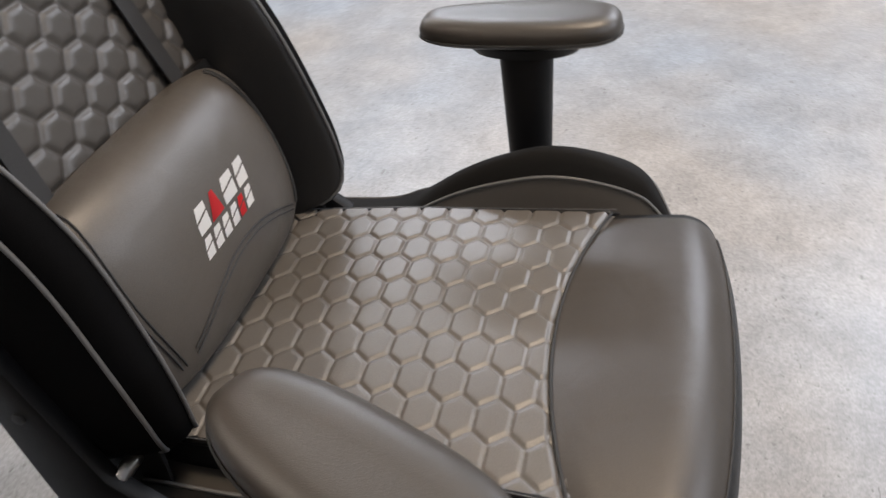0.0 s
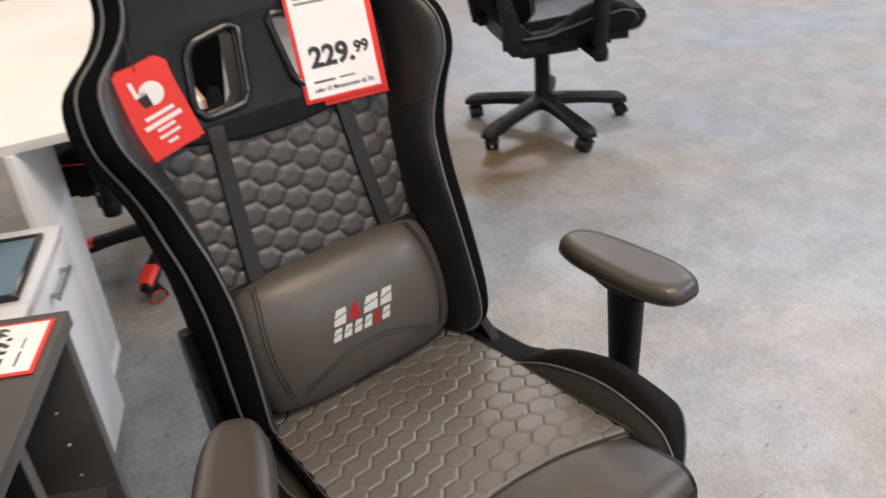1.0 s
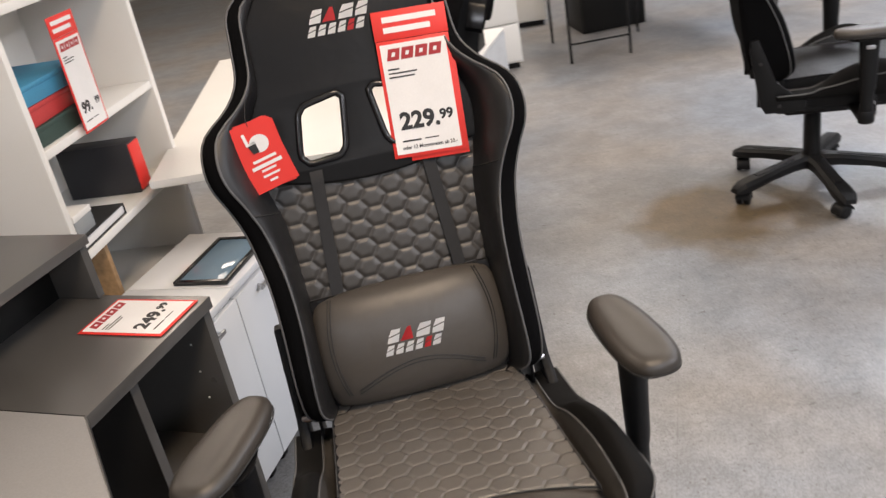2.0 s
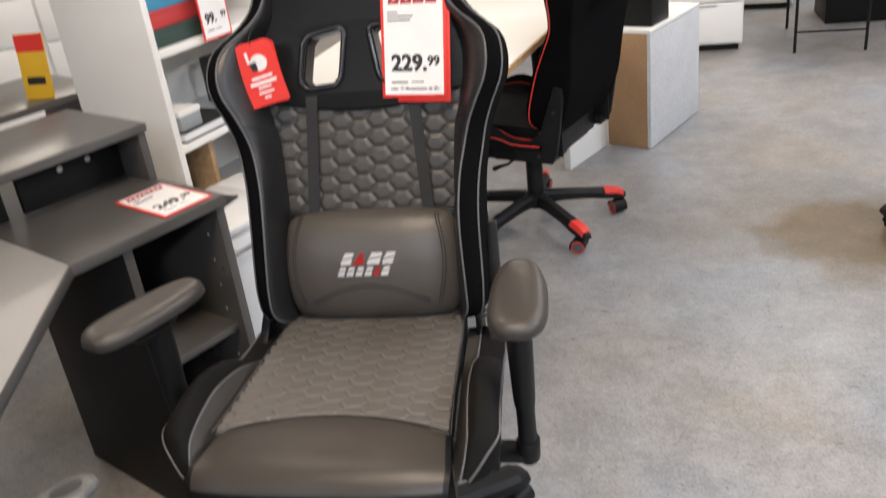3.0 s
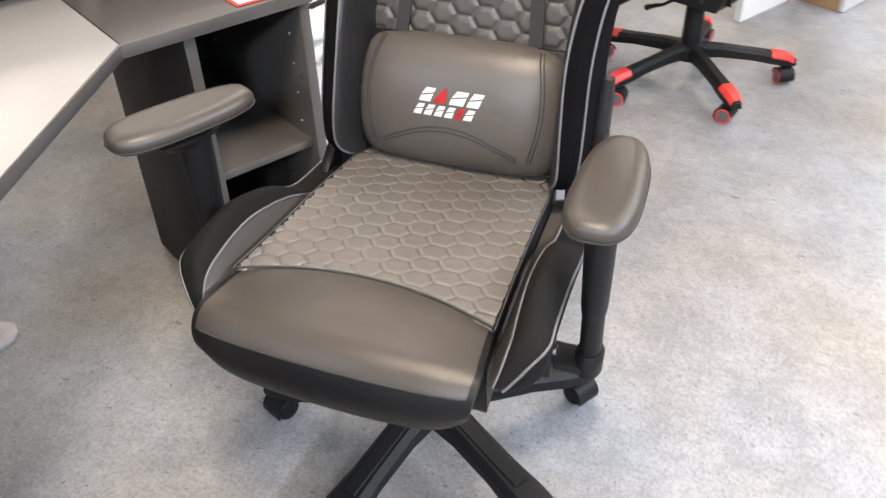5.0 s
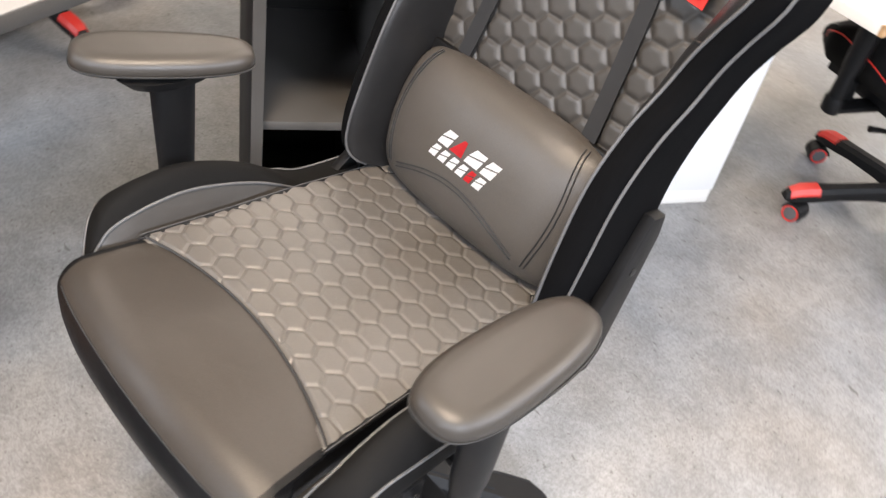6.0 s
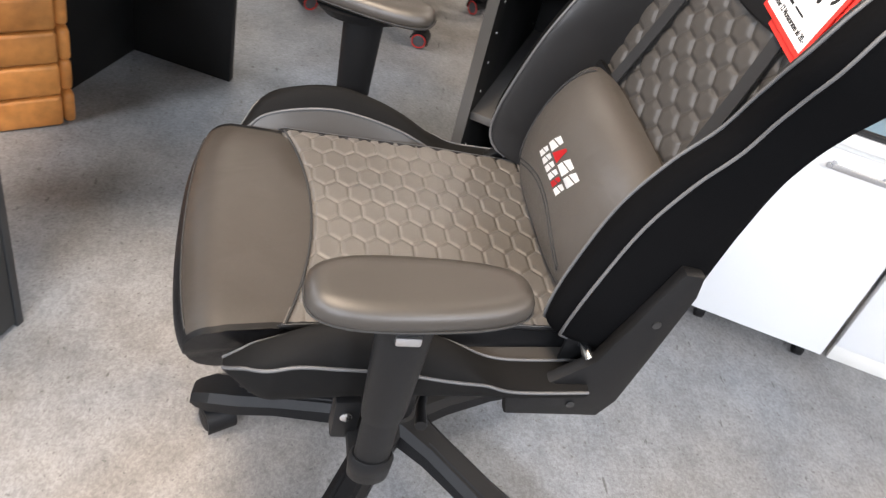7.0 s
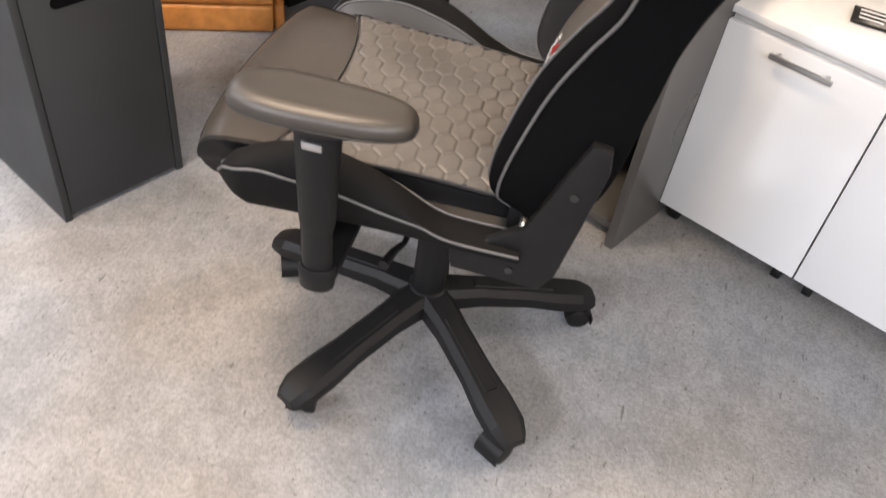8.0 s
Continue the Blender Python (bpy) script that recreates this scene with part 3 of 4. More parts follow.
def gaming_chair(m, label, main=LEATHER, second=LEATHER_DARK, head=LEATHER_BLACK, cord=PIPING, cord_label="silver grey piping", quilt=1.0, tip=None, wheel_ring=None,
                 base_turn=0.0, turns=(-27, 2), emblems=True, drop=0.0, seat=None, front_skin=None):
    chair = empty("gaming_chair", m, label, "chair")
    # seat
    sheet = hex_sheet(lambda y: seat_half(y) - 0.001, lambda x: seam_y(x) - 0.005, lambda x: 0.19,
                      lambda x, y: seat_top(x, y) - 0.0045 * min(1, max(0, 1 - (y - seam_y(x)) / 0.007)), SEAT_CELLS, 0.0026 * quilt, 0.30, 0.0017 if quilt else 0.02)
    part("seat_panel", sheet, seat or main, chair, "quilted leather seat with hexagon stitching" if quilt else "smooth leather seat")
    rings = []
    for i in range(49):
        x = -1 + 2 * i / 48
        ring = []
        edge = abs(x) ** 6
        bow = -0.014 * (1 - x * x)
        for k in range(9):
            y0 = seam_y(x * 0.2)
            y = y0 + (-0.29 + bow - y0) * k / 8
            ring.append((x * seat_half(y), y, seat_top(x * 0.2, y) + 0.002 * min(1, k / 2) - 0.006 * edge))
        zc = seat_top(x * 0.2, -0.3) - 0.058 - 0.006 * edge
        low = [(-0.29 + bow - 0.058 * math.sin(math.pi / 2 * k / 8), zc + 0.06 * math.cos(math.pi / 2 * k / 8)) for k in range(1, 9)]
        low += [(y + bow, z) for y, z in ((-0.347, 0.472), (-0.343, 0.458), (-0.334, 0.445), (-0.318, 0.436), (-0.295, 0.432))]
        for k, (y, z) in enumerate(low):
            g = k / (len(low) - 1)
            ring.append((x * (seat_half(-0.33) - 0.022 * g * g * x * x), y + 0.016 * edge * g, z + 0.02 * edge * g))
        rings.append(ring)
    front = loft(rings, closed=False, caps=False)
    front.faces.ensure_lookup_table()
    # black side strips, and the shade low on the front painted as black leather
    for n, f in enumerate(front.faces):
        a, b = divmod(n, len(rings[0]) - 1)
        f.material_index = 1 if a < 1 or a > 46 or b >= 13 else 0
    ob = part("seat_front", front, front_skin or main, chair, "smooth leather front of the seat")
    ob.data.materials.append(LEATHER_BLACK)
    # added cord that covers the upper edge of the painted shade
    part("front_seam", tube([Vector(rings[n][13]) + Vector((0, -0.0004, 0.0004)) for n in range(2, 47)], 0.0012, 6), THREAD, chair)
    for ring in (rings[0], rings[-1]):
        part("seat_front_side", loft([ring, [(ring[0][0], -0.26, 0.50)] * len(ring)], False, False), LEATHER_BLACK, chair)
    seam = [(x, seam_y(x) , seat_top(x, seam_y(x)) + 0.0012) for x in [-0.197 + 0.394 * k / 40 for k in range(41)]]
    part("seat_seam", tube(seam, 0.0016, 6), THREAD, chair)
    outline = [(-seat_half(y) + 0.001, y) for y in (-0.27, -0.22, -0.05, 0.17)] + [(seat_half(y) - 0.001, y) for y in (0.17, -0.05, -0.22, -0.27)]
    part("seat_core", prism(outline, 0.425, 0.536, "z", 0.006), LEATHER_BLACK, chair)
    for side in (-1, 1):
        ys = [-0.292 + 0.452 * (k / 56) ** 1.6 for k in range(57)]
        sections = [wing_section(y, side) for y in ys]
        part("wing_inner", loft([s[0] for s in sections], False, False), main, chair, "smooth leather inside of the seat wing")
        part("wing_band", loft([s[1] for s in sections], False, False), SUEDE, chair, "black suede band of the seat wing")
        part("wing_side", loft([s[2] for s in sections], False, False), SUEDE, chair)
        part("wing_end", loft([[Vector(p) * 1.0 for p in sections[n][0] + sections[n][1] + sections[n][2]] for n in (-1,)] +
                              [[(side * 0.2, ys[-1] + 0.004, 0.5)] * 20], False, False), VELVET, chair)
        part("wing_piping", tube([Vector(s[0][-1]) + Vector((0, 0, 0.001)) for s in sections], 0.0022, 8), cord, chair, cord_label)
        part("wing_piping", tube([Vector(s[1][-1]) + Vector((side * 0.001, 0, 0)) for s in sections], 0.0022, 8), cord, chair, cord_label)
        part("seat_edge_stitch", tube([(side * (seat_half(y) - 0.001), y, seat_top(0.2, y) - 0.001) for y in [-0.232 + 0.392 * k / 30 for k in range(31)]], [0.001] + [0.0045] * 30, 8), LEATHER_BLACK, chair)
        part("edge_thread", tube([(side * (seat_half(y) + 0.001), y, seat_top(0.2, y) + 0.0034) for y in [-0.228 + 0.388 * k / 30 for k in range(31)]], 0.0006, 5), PIPING, chair, "pale stitching")
    # under the seat
    part("seat_pan", box(-0.17, 0.17, -0.22, 0.15, 0.405, 0.43, 0.006), PLASTIC, chair)
    part("tilt_box", box(-0.075, 0.075, -0.13, 0.11, 0.36, 0.41, 0.012), PLASTIC, chair)
    part("gas_lift", lathe([(0.03, 0.1), (0.032, 0.12), (0.03, 0.325), (0.025, 0.33), (0.014, 0.335), (0.014, 0.37)], 20), PLASTIC, chair)
    part("height_lever", tube([(0.06, -0.02, 0.385), (0.17, -0.02, 0.388), (0.2, -0.03, 0.392), (0.235, -0.035, 0.395)], [0.005, 0.005, 0.007, 0.009]), PLASTIC, chair)
    star_base(chair, base_turn, tip, wheel_ring, slim=0.68 if tip else 1.0, panel=not tip)
    # backrest
    holes = [hole(1), hole(-1)]
    part("back_body", thinned(plate_with_holes([back_outline(-0.008)] + holes, -0.066, -0.004, 0.014)), VELVET, chair, "black velour back shell", BACK)
    low = [(-curve_at(INNER, 0.41) + 2 * curve_at(INNER, 0.41) * k / 20, 0.41 + 0.028 * ((2 * k / 20 - 1) ** 2)) for k in range(21)]
    top_edge = []
    for k in range(31):
        s = 0.44 + (TOP - 0.44) * k / 30
        top_edge.append((curve_at(INNER, s) + 0.006, s))
    ring = top_edge + [(0.126 * math.cos(a), TOP + 0.022 * math.sin(a)) for a in [math.pi * k / 10 for k in range(1, 10)]] + [(-x, y) for x, y in top_edge[::-1]]
    part("head_panel", plate_with_holes([ring + low] + [hole(1, 0.006), hole(-1, 0.006)], -0.006, 0.012, 0.005), head, chair, "smooth black leather head panel", BACK)
    for side in (-1, 1):
        rim = [Vector((x, y, 0.011)) for x, y in hole(side, 0.004)]
        dense = []
        for k in range(len(rim)):
            a, b = rim[k], rim[(k + 1) % len(rim)]
            dense += [a.lerp(b, u) for u in (0.12, 0.5, 0.88)]
        part("slot_frame", tube(dense + dense[:2], 0.0065, 8), GLOSS_BLACK, chair, "glossy black plastic slot frame", BACK)
        inner_wall = loft([[(x, y, -0.06) for x, y in hole(side, 0.002)], [(x, y, 0.012) for x, y in hole(side, 0.002)]], True, False)
        part("slot_lining", inner_wall, GLOSS_BLACK, chair, m=BACK)
        steps = [TOP * (k / 64) ** 1.25 for k in range(65)]
        sections = [bolster_section(s, side) for s in steps]
        part("bolster_inner", loft([s[0] for s in sections], False, False), second, chair, "smooth leather side bolster", BACK)
        part("bolster_outer", loft([s[1] for s in sections], False, False), VELVET, chair, "black velour outer side of the back", BACK)
        part("back_piping", tube([Vector(s[0][-1]) + Vector((0, 0, 0.0012)) for s in sections], 0.0022, 8), cord, chair, cord_label, BACK)
        part("back_piping", tube([Vector(s[1][5]) + Vector((side * 0.0008, 0, 0.0008)) for s in sections], 0.0022, 8), cord, chair, cord_label, BACK)
        fold = [bolster_section(0.385 + 0.008 * k / 8, side)[0][k] for k in range(9)]
        part("bolster_seam", tube([Vector(p) + Vector((0, 0, 0.0004)) for p in fold], 0.0014, 6), THREAD, chair, m=BACK)
        bottom = sections[0][0] + sections[0][1]
        part("bolster_end", loft([bottom, [(side * 0.19, -0.012, -0.02)] * len(bottom)], False, False), VELVET, chair, m=BACK)
    arc = lambda x: 0.412 + 0.026 * (x / 0.18) ** 2
    sheet = hex_sheet(lambda y: curve_at(INNER, y) + 0.003, lambda x: 0.0, arc, lambda x, y: 0.0, BACK_CELLS, 0.0042 * quilt, 0.6, 0.0020 if quilt else 0.02)
    part("back_panel", sheet, main, chair, "quilted leather back with hexagon stitching" if quilt else "smooth leather back", BACK)
    if emblems:
      emblem(part("head_emblem", box(-0.001, 0.001, 0.69, 0.692, 0.009, 0.011, 0), LEATHER_BLACK, chair, "white and red block emblem", BACK),
           lambda x, y: (x, y + 0.69, 0.0125), 0.105)
    # side brackets that carry the back
    for side in (-1, 1):
        outline = [(0.058, 0.474), (0.066, 0.438), (0.196, 0.436), (0.214, 0.468), (0.231, 0.568), (0.246, 0.665), (0.242, 0.698), (0.216, 0.702), (0.186, 0.622), (0.158, 0.545), (0.095, 0.492)]
        bracket = part("recline_bracket", prism(outline, min(side * 0.226, side * 0.246), max(side * 0.226, side * 0.246), "x", 0.005), PLASTIC, chair)
        for y, z in ((0.211, 0.618), (0.15, 0.462)):
            part("screw_cap", lathe([(0.006, 0), (0.006, 0.0015), (0.003, 0.002)], 12, Matrix.Translation((side * 0.2462, y, z)) @ Matrix.Rotation(radians(90 * side), 4, "Y")), INK, bracket)
        part("pivot_bolt", lathe([(0.008, -0.02), (0.008, 0.008), (0.005, 0.011)], 12, Matrix.Translation((side * 0.226, 0.156, 0.536)) @ Matrix.Rotation(radians(90 * side), 4, "Y")), STEEL, chair, "bright steel pivot bolt")
        part("side_rail", box(min(side * 0.17, side * 0.224), max(side * 0.17, side * 0.224), 0.06, 0.2, 0.44, 0.47, 0.004), PLASTIC, chair)
        part("hinge_plate", box(min(side * 0.2, side * 0.206), max(side * 0.2, side * 0.206), 0.13, 0.22, 0.45, 0.56, 0.002), PLASTIC, chair)
    armrest(chair, -1, turns[0], -0.325, -0.118, 0.73)
    armrest(chair, 1, turns[1], 0.312, -0.106, 0.734)
    if drop:
        # the gas lift pushed in: all above the star base sits lower
        for ob in chair.children:
            if ob.name.split(".")[0] not in ("hub", "leg", "caster", "gas_lift"):
                ob.matrix_basis = Matrix.Translation((0, 0, -drop)) @ ob.matrix_basis
    return chair


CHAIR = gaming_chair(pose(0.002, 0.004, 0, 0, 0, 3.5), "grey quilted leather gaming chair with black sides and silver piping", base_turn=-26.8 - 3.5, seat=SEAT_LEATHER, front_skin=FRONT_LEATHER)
CHAIR_M = CHAIR.matrix_basis.copy()


def lumbar_pillow():
    """A bolster cushion strapped low on the back, with a stitched arch, side seams and a block emblem."""
    low, high, half = 0.006, 0.218, 0.178
    pillow = empty("lumbar_pillow", CHAIR_M @ BACK, "plump dark grey leather lumbar pillow strapped to the chair back", "pillow")

    def skin(u, v):
        """u across and v up, each -1 to 1."""
        end = (1 - abs(u) ** 3.0) ** 0.55 if abs(u) < 1 else 0
        a = v * math.pi / 2
        depth = 0.012 + (0.066 * (math.cos(a) ** 0.72 if abs(v) < 1 else 0)) * (0.3 + 0.7 * end)
        y = (low + high) / 2 + (high - low) / 2 * math.sin(a) ** 1 * (0.88 + 0.12 * end)
        return (u * half * (0.85 + 0.15 * max(math.cos(a), 0.0) ** 0.7), y - 0.012 * (1 - v) * 0.3, depth)
    rings = [[skin(-1 + 2 * i / 60, -1 + 2 * j / 36) for j in range(37)] for i in range(61)]
    part("cover", loft(rings, False, False), PILLOW_LEATHER, pillow)
    for u in (-1, 1):
        flat = rings[0] if u < 0 else rings[-1]
        part("end_cap", loft([flat, [(p[0] * 0.99, p[1], 0.008) for p in flat]], False, False), PILLOW_LEATHER, pillow)
    part("backing", box(-half * 0.96, half * 0.96, low + 0.004, high - 0.004, 0.006, 0.02, 0.004), LEATHER_BLACK, pillow)

    def on(x, y, lift=0.0006):
        u = max(-0.995, min(0.995, x / half))
        a, b = -1.0, 1.0
        for _ in range(30):
            mid = (a + b) / 2
            if skin(u, mid)[1] < y:
                a = mid
            else:
                b = mid
        p = skin(u, a)
        return (x, y, p[2] + lift)
    for off in (0.0, 0.0055):
        part("arch_seam", tube([on(x, 0.034 + off * 1.2 + 0.036 * math.cos(x / 0.118 * math.pi / 2), 0.0004) for x in [-0.118 + 0.236 * k / 40 for k in range(41)]], 0.0011, 6), THREAD, pillow)
        for side in (-1, 1):
            line = []
            for k in range(31):
                y = 0.034 + 0.176 * k / 30
                line.append(on(side * (0.135 - off + 0.018 * math.cos((y - 0.12) / 0.1 * math.pi / 2)), y, 0.0004))
            part("side_seam", tube(line, 0.001, 6), THREAD, pillow)
    emblem(part("pillow_emblem", box(-0.001, 0.001, 0.114, 0.116, 0.05, 0.052, 0), PILLOW_LEATHER, pillow, "white and red block emblem"),
           lambda x, y: on(x, y + 0.113, 0.0008), 0.105)
    for side in (-1, 1):
        line = [(side * (0.100 + 0.018 * k / 12), 0.462 - 0.272 * k / 12, 0.0135 - 0.004 * math.sin(math.pi * k / 12) - (0.012 if k == 0 else 0)) for k in range(13)]
        rings = [[(x - 0.0115, y, z - 0.001), (x + 0.0115, y, z - 0.001), (x + 0.0115, y, z + 0.0012), (x - 0.0115, y, z + 0.0012)] for x, y, z in line]
        part("strap", loft(rings), STRAP, pillow, "black webbing strap")
    return pillow


lumbar_pillow()



def text_bar(parent, x0, x1, y, h, z, material=INK):
    part("print_bar", box(x0, x1, y - h, y, z, z + 0.0004, 0), material, parent)


def price_tag(name, label, m, w, h, price, cents, note="", header=False, back_card=False):
    """A clear pocket with a red-edged printed sheet; x across, y up, its upper edge at y = 0."""
    tag = empty(name, m, label, "price tag")
    card = part("card", box(-w / 2, w / 2, -h, 0, -0.0012, 0.0006, 0.0004), RED_CARD, tag, "red card edge")
    part("sheet", box(-w / 2 + 0.006, w / 2 - 0.006, -h + 0.006, -0.006, 0.0008, 0.0014, 0), PAPER, tag, "white printed sheet")
    k = w / 0.128
    z = 0.0016
    # a row of slanted dark red shapes for the shop's mark
    for n in range(4):
        x = (-0.049 + 0.0245 * n) * k
        bar = prism([(x, -0.034 * k), (x + 0.021 * k, -0.034 * k), (x + 0.0255 * k, -0.014 * k), (x + 0.0045 * k, -0.014 * k)], z, z + 0.0004, "z", 0)
        mark = part("mark", bar, MARK_PRINT, tag)
        part("mark_opening", prism([(x + 0.0085 * k, -0.0275 * k), (x + 0.0145 * k, -0.0275 * k), (x + 0.0165 * k, -0.0205 * k), (x + 0.0105 * k, -0.0205 * k)], z + 0.0003, z + 0.0007, "z", 0), PAPER, mark)
    for n, (length, y) in enumerate(((0.02, -0.048), (0.05, -0.055), (0.045, -0.062))):
        text_bar(tag, -0.05 * k, (-0.05 + length) * k, y * k, 0.0025 * k, z)
    base = -h + 0.042 * k
    writing("price", price, 0.041 * k, INK, tag, Matrix.Translation((-0.044 * k, base, z)), 1.0, 0.04)
    writing("cents", cents, 0.024 * k, INK, tag, Matrix.Translation((0.027 * k, base + 0.012 * k, z)), 1.0, 0.04)
    text_bar(tag, -0.045 * k, -0.012 * k, base - 0.012 * k, 0.003 * k, z)
    text_bar(tag, -0.005 * k, 0.02 * k, base - 0.012 * k, 0.002 * k, z)
    if note:
        writing("note", note, 0.0092 * k, INK, tag, Matrix.Translation((-0.047 * k, base - 0.030 * k, z)), 0.92)
    if header:
        part("header", box(-w / 2 - 0.001, w / 2 + 0.001, 0.001, 0.052, -0.0012, 0.0006, 0.0004), RED_CARD, tag, "red header card with pale print")
        for n in range(2):
            text_bar(tag, -0.048, 0.048 - 0.012 * n, 0.041 - 0.018 * n, 0.010, 0.0008, PAPER)
    if back_card:
        back = part("card_behind", box(-w / 2 + 0.03, w / 2 + 0.006, -h - 0.008, -0.02, -0.005, -0.003, 0.0004), RED_CARD, tag, "second red card behind")
    return tag


TAG_M = CHAIR_M @ BACK
price_tag("price_tag", "white price sheet with red border hanging on the backrest", TAG_M @ pose(0.119, 0.634, 0.030, 2, -8, -3.5), 0.130, 0.208, "229.", "99", "oder 12 Monatsraten ab 20.-", True, True)


def hang_tag():
    tag = empty("hang_tag", TAG_M @ pose(-0.197, 0.550, 0.066, 8, 0, 13) @ Matrix.Scale(1.12, 4), "red card hang tag with a white chair sign on a string", "tag")
    for n, (dx, dz, turn) in enumerate(((0, 0, 0), (0.004, -0.004, -5))):
        card = prism([(-0.036, -0.108), (0.036, -0.108), (0.036, -0.008), (0.027, 0), (-0.027, 0), (-0.036, -0.008)], -0.0006, 0.0006, "z", 0)
        bmesh.ops.transform(card, matrix=pose(dx, 0, dz, 0, 0, turn), verts=card.verts)
        part("card" if n == 0 else "card_behind", card, RED_CARD, tag)
    blob = [(0.004 + 0.015 * math.cos(a), -0.036 + 0.014 * math.sin(a)) for a in [math.tau * k / 20 for k in range(20)]]
    part("sign_disc", prism(blob, 0.0008, 0.0012, "z", 0), PAPER, tag)
    part("sign_bar", prism([(-0.016, -0.014), (-0.011, -0.014), (-0.011, -0.03), (-0.002, -0.03), (-0.002, -0.034), (-0.016, -0.034)], 0.0008, 0.0012, "z", 0), PAPER, tag)
    part("sign_seat", prism([(-0.014, -0.034), (-0.001, -0.034), (-0.001, -0.048), (-0.011, -0.048)], 0.0012, 0.0015, "z", 0), INK, tag)
    for n, (a, b, h) in enumerate(((-0.018, 0.02, 0.0045), (-0.024, 0.025, 0.0055), (-0.012, 0.012, 0.0035), (-0.014, 0.014, 0.0035), (-0.007, 0.006, 0.0035))):
        text_bar(tag, a, b, -0.058 - 0.0088 * n, h, 0.0008, PAPER)
    part("string", tube([(0, -0.006, 0.001), (0.002, 0.006, 0.002), (0.010, 0.022, -0.012), (0.018, 0.034, -0.03)], 0.0007, 6), THREAD, tag)


hang_tag()

# ---- the corner desk ----
ALONG = Vector((0.44, 0.898, 0))
KNEE = Vector((-0.538, -0.006, 0))
DESK_TURN = math.degrees(math.atan2(ALONG.y, ALONG.x))
DESK_M = pose(KNEE.x, KNEE.y, 0, 0, 0, DESK_TURN)   # x along the desk, y into it


def corner_desk():
    desk = empty("corner_desk", DESK_M, "anthracite corner desk with open end shelves", "desk")
    inverse = DESK_M.inverted()
    outline = [(0.37, 0.0), (0.37, 0.62), (-0.75, 0.62), (-1.05, 0.2)]
    for x, y in ((-0.235, -0.80), (-0.334, -0.547)):
        p = inverse @ Vector((x, y, 0))
        outline.append((p.x, p.y))
    outline.append((0.0, 0.0))
    part("desktop", prism(outline, 0.715, 0.74, "z", 0.0015), ANTHRACITE, desk, "matt anthracite desktop")
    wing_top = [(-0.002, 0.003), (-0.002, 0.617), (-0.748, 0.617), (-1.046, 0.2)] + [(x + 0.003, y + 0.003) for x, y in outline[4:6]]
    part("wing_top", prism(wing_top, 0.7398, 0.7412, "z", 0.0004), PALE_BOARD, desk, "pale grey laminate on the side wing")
    part("top_joint", box(-0.0015, 0.0015, 0.004, 0.6, 0.7395, 0.7404, 0), DARK_BOARD, desk)
    # this face's shade is put into its colour; the far panel is plain anthracite
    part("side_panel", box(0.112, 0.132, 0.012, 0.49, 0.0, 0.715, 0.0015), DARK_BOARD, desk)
    part("edge_strip", box(0.1115, 0.1325, 0.0105, 0.0125, 0.0, 0.7145, 0), ANTHRACITE, desk)
    part("side_panel", box(0.345, 0.367, 0.008, 0.60, 0.0, 0.715, 0.0015), ANTHRACITE, desk)
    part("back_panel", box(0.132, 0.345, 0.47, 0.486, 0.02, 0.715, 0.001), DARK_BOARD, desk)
    part("shelf", box(0.132, 0.345, 0.03, 0.47, 0.40, 0.418, 0.001), ANTHRACITE, desk)
    part("shelf", box(0.132, 0.345, 0.03, 0.47, 0.03, 0.05, 0.001), ANTHRACITE, desk)
    for side in (0.1325, 0.3445):
        for k in range(9):
            z = 0.13 + 0.064 * k
            for y in (0.06, 0.43):
                part("shelf_hole", lathe([(0.0025, -0.0006), (0.0025, 0.0006)], 8, Matrix.Translation((side, y, z)) @ Matrix.Rotation(radians(90), 4, "Y")), WHITE_BOARD, desk)
    # legs of the far wing
    for a, b in (((-1.019, -0.774), (-1.269, -0.656)), ((-1.269, -0.656), (-1.168, -0.383))):
        p, q = inverse @ Vector((*a, 0)), inverse @ Vector((*b, 0))
        way = (q - p).normalized()
        side = Vector((-way.y, way.x, 0)) * 0.011
        part("leg_panel", prism([(p + side).to_2d(), (q + side).to_2d(), (q - side).to_2d(), (p - side).to_2d()], 0.0, 0.715, "z", 0.001), DARK_BOARD, desk)
    return desk


corner_desk()


def riser_shelf():
    riser = empty("desk_riser", DESK_M @ Matrix.Translation((0, 0.25, 0.741)), "anthracite open riser shelf standing on the desk", "shelf")
    part("top_board", box(-0.85, 0.375, -0.008, 0.33, 0.115, 0.135, 0.0015), ANTHRACITE, riser)
    part("end_panel", box(0.352, 0.372, 0, 0.32, 0.0, 0.115, 0.0015), ANTHRACITE, riser)
    part("end_panel", box(-0.845, -0.825, 0, 0.32, 0.0, 0.115, 0.0015), ANTHRACITE, riser)
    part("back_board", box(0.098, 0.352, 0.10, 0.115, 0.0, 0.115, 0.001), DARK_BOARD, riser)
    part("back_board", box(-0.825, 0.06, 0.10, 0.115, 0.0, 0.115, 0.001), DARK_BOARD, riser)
    for x in (0.02, 0.2, 0.27, -0.3):
        part("cam_bolt", lathe([(0.007, 0), (0.007, 0.002), (0.004, 0.003)], 12, Matrix.Translation((x, 0.0995, 0.07)) @ Matrix.Rotation(radians(90), 4, "X")), STEEL, riser)


riser_shelf()
sign = price_tag("price_sign", "white price sheet with red border lying on the desk", DESK_M @ pose(0.287, 0.2, 0.7425, 0, 0, 0), 0.125, 0.188, "249.", "99")

# ---- white cabinets behind the chair ----
CAB_DIR = Vector((0.394, 0.919, 0))
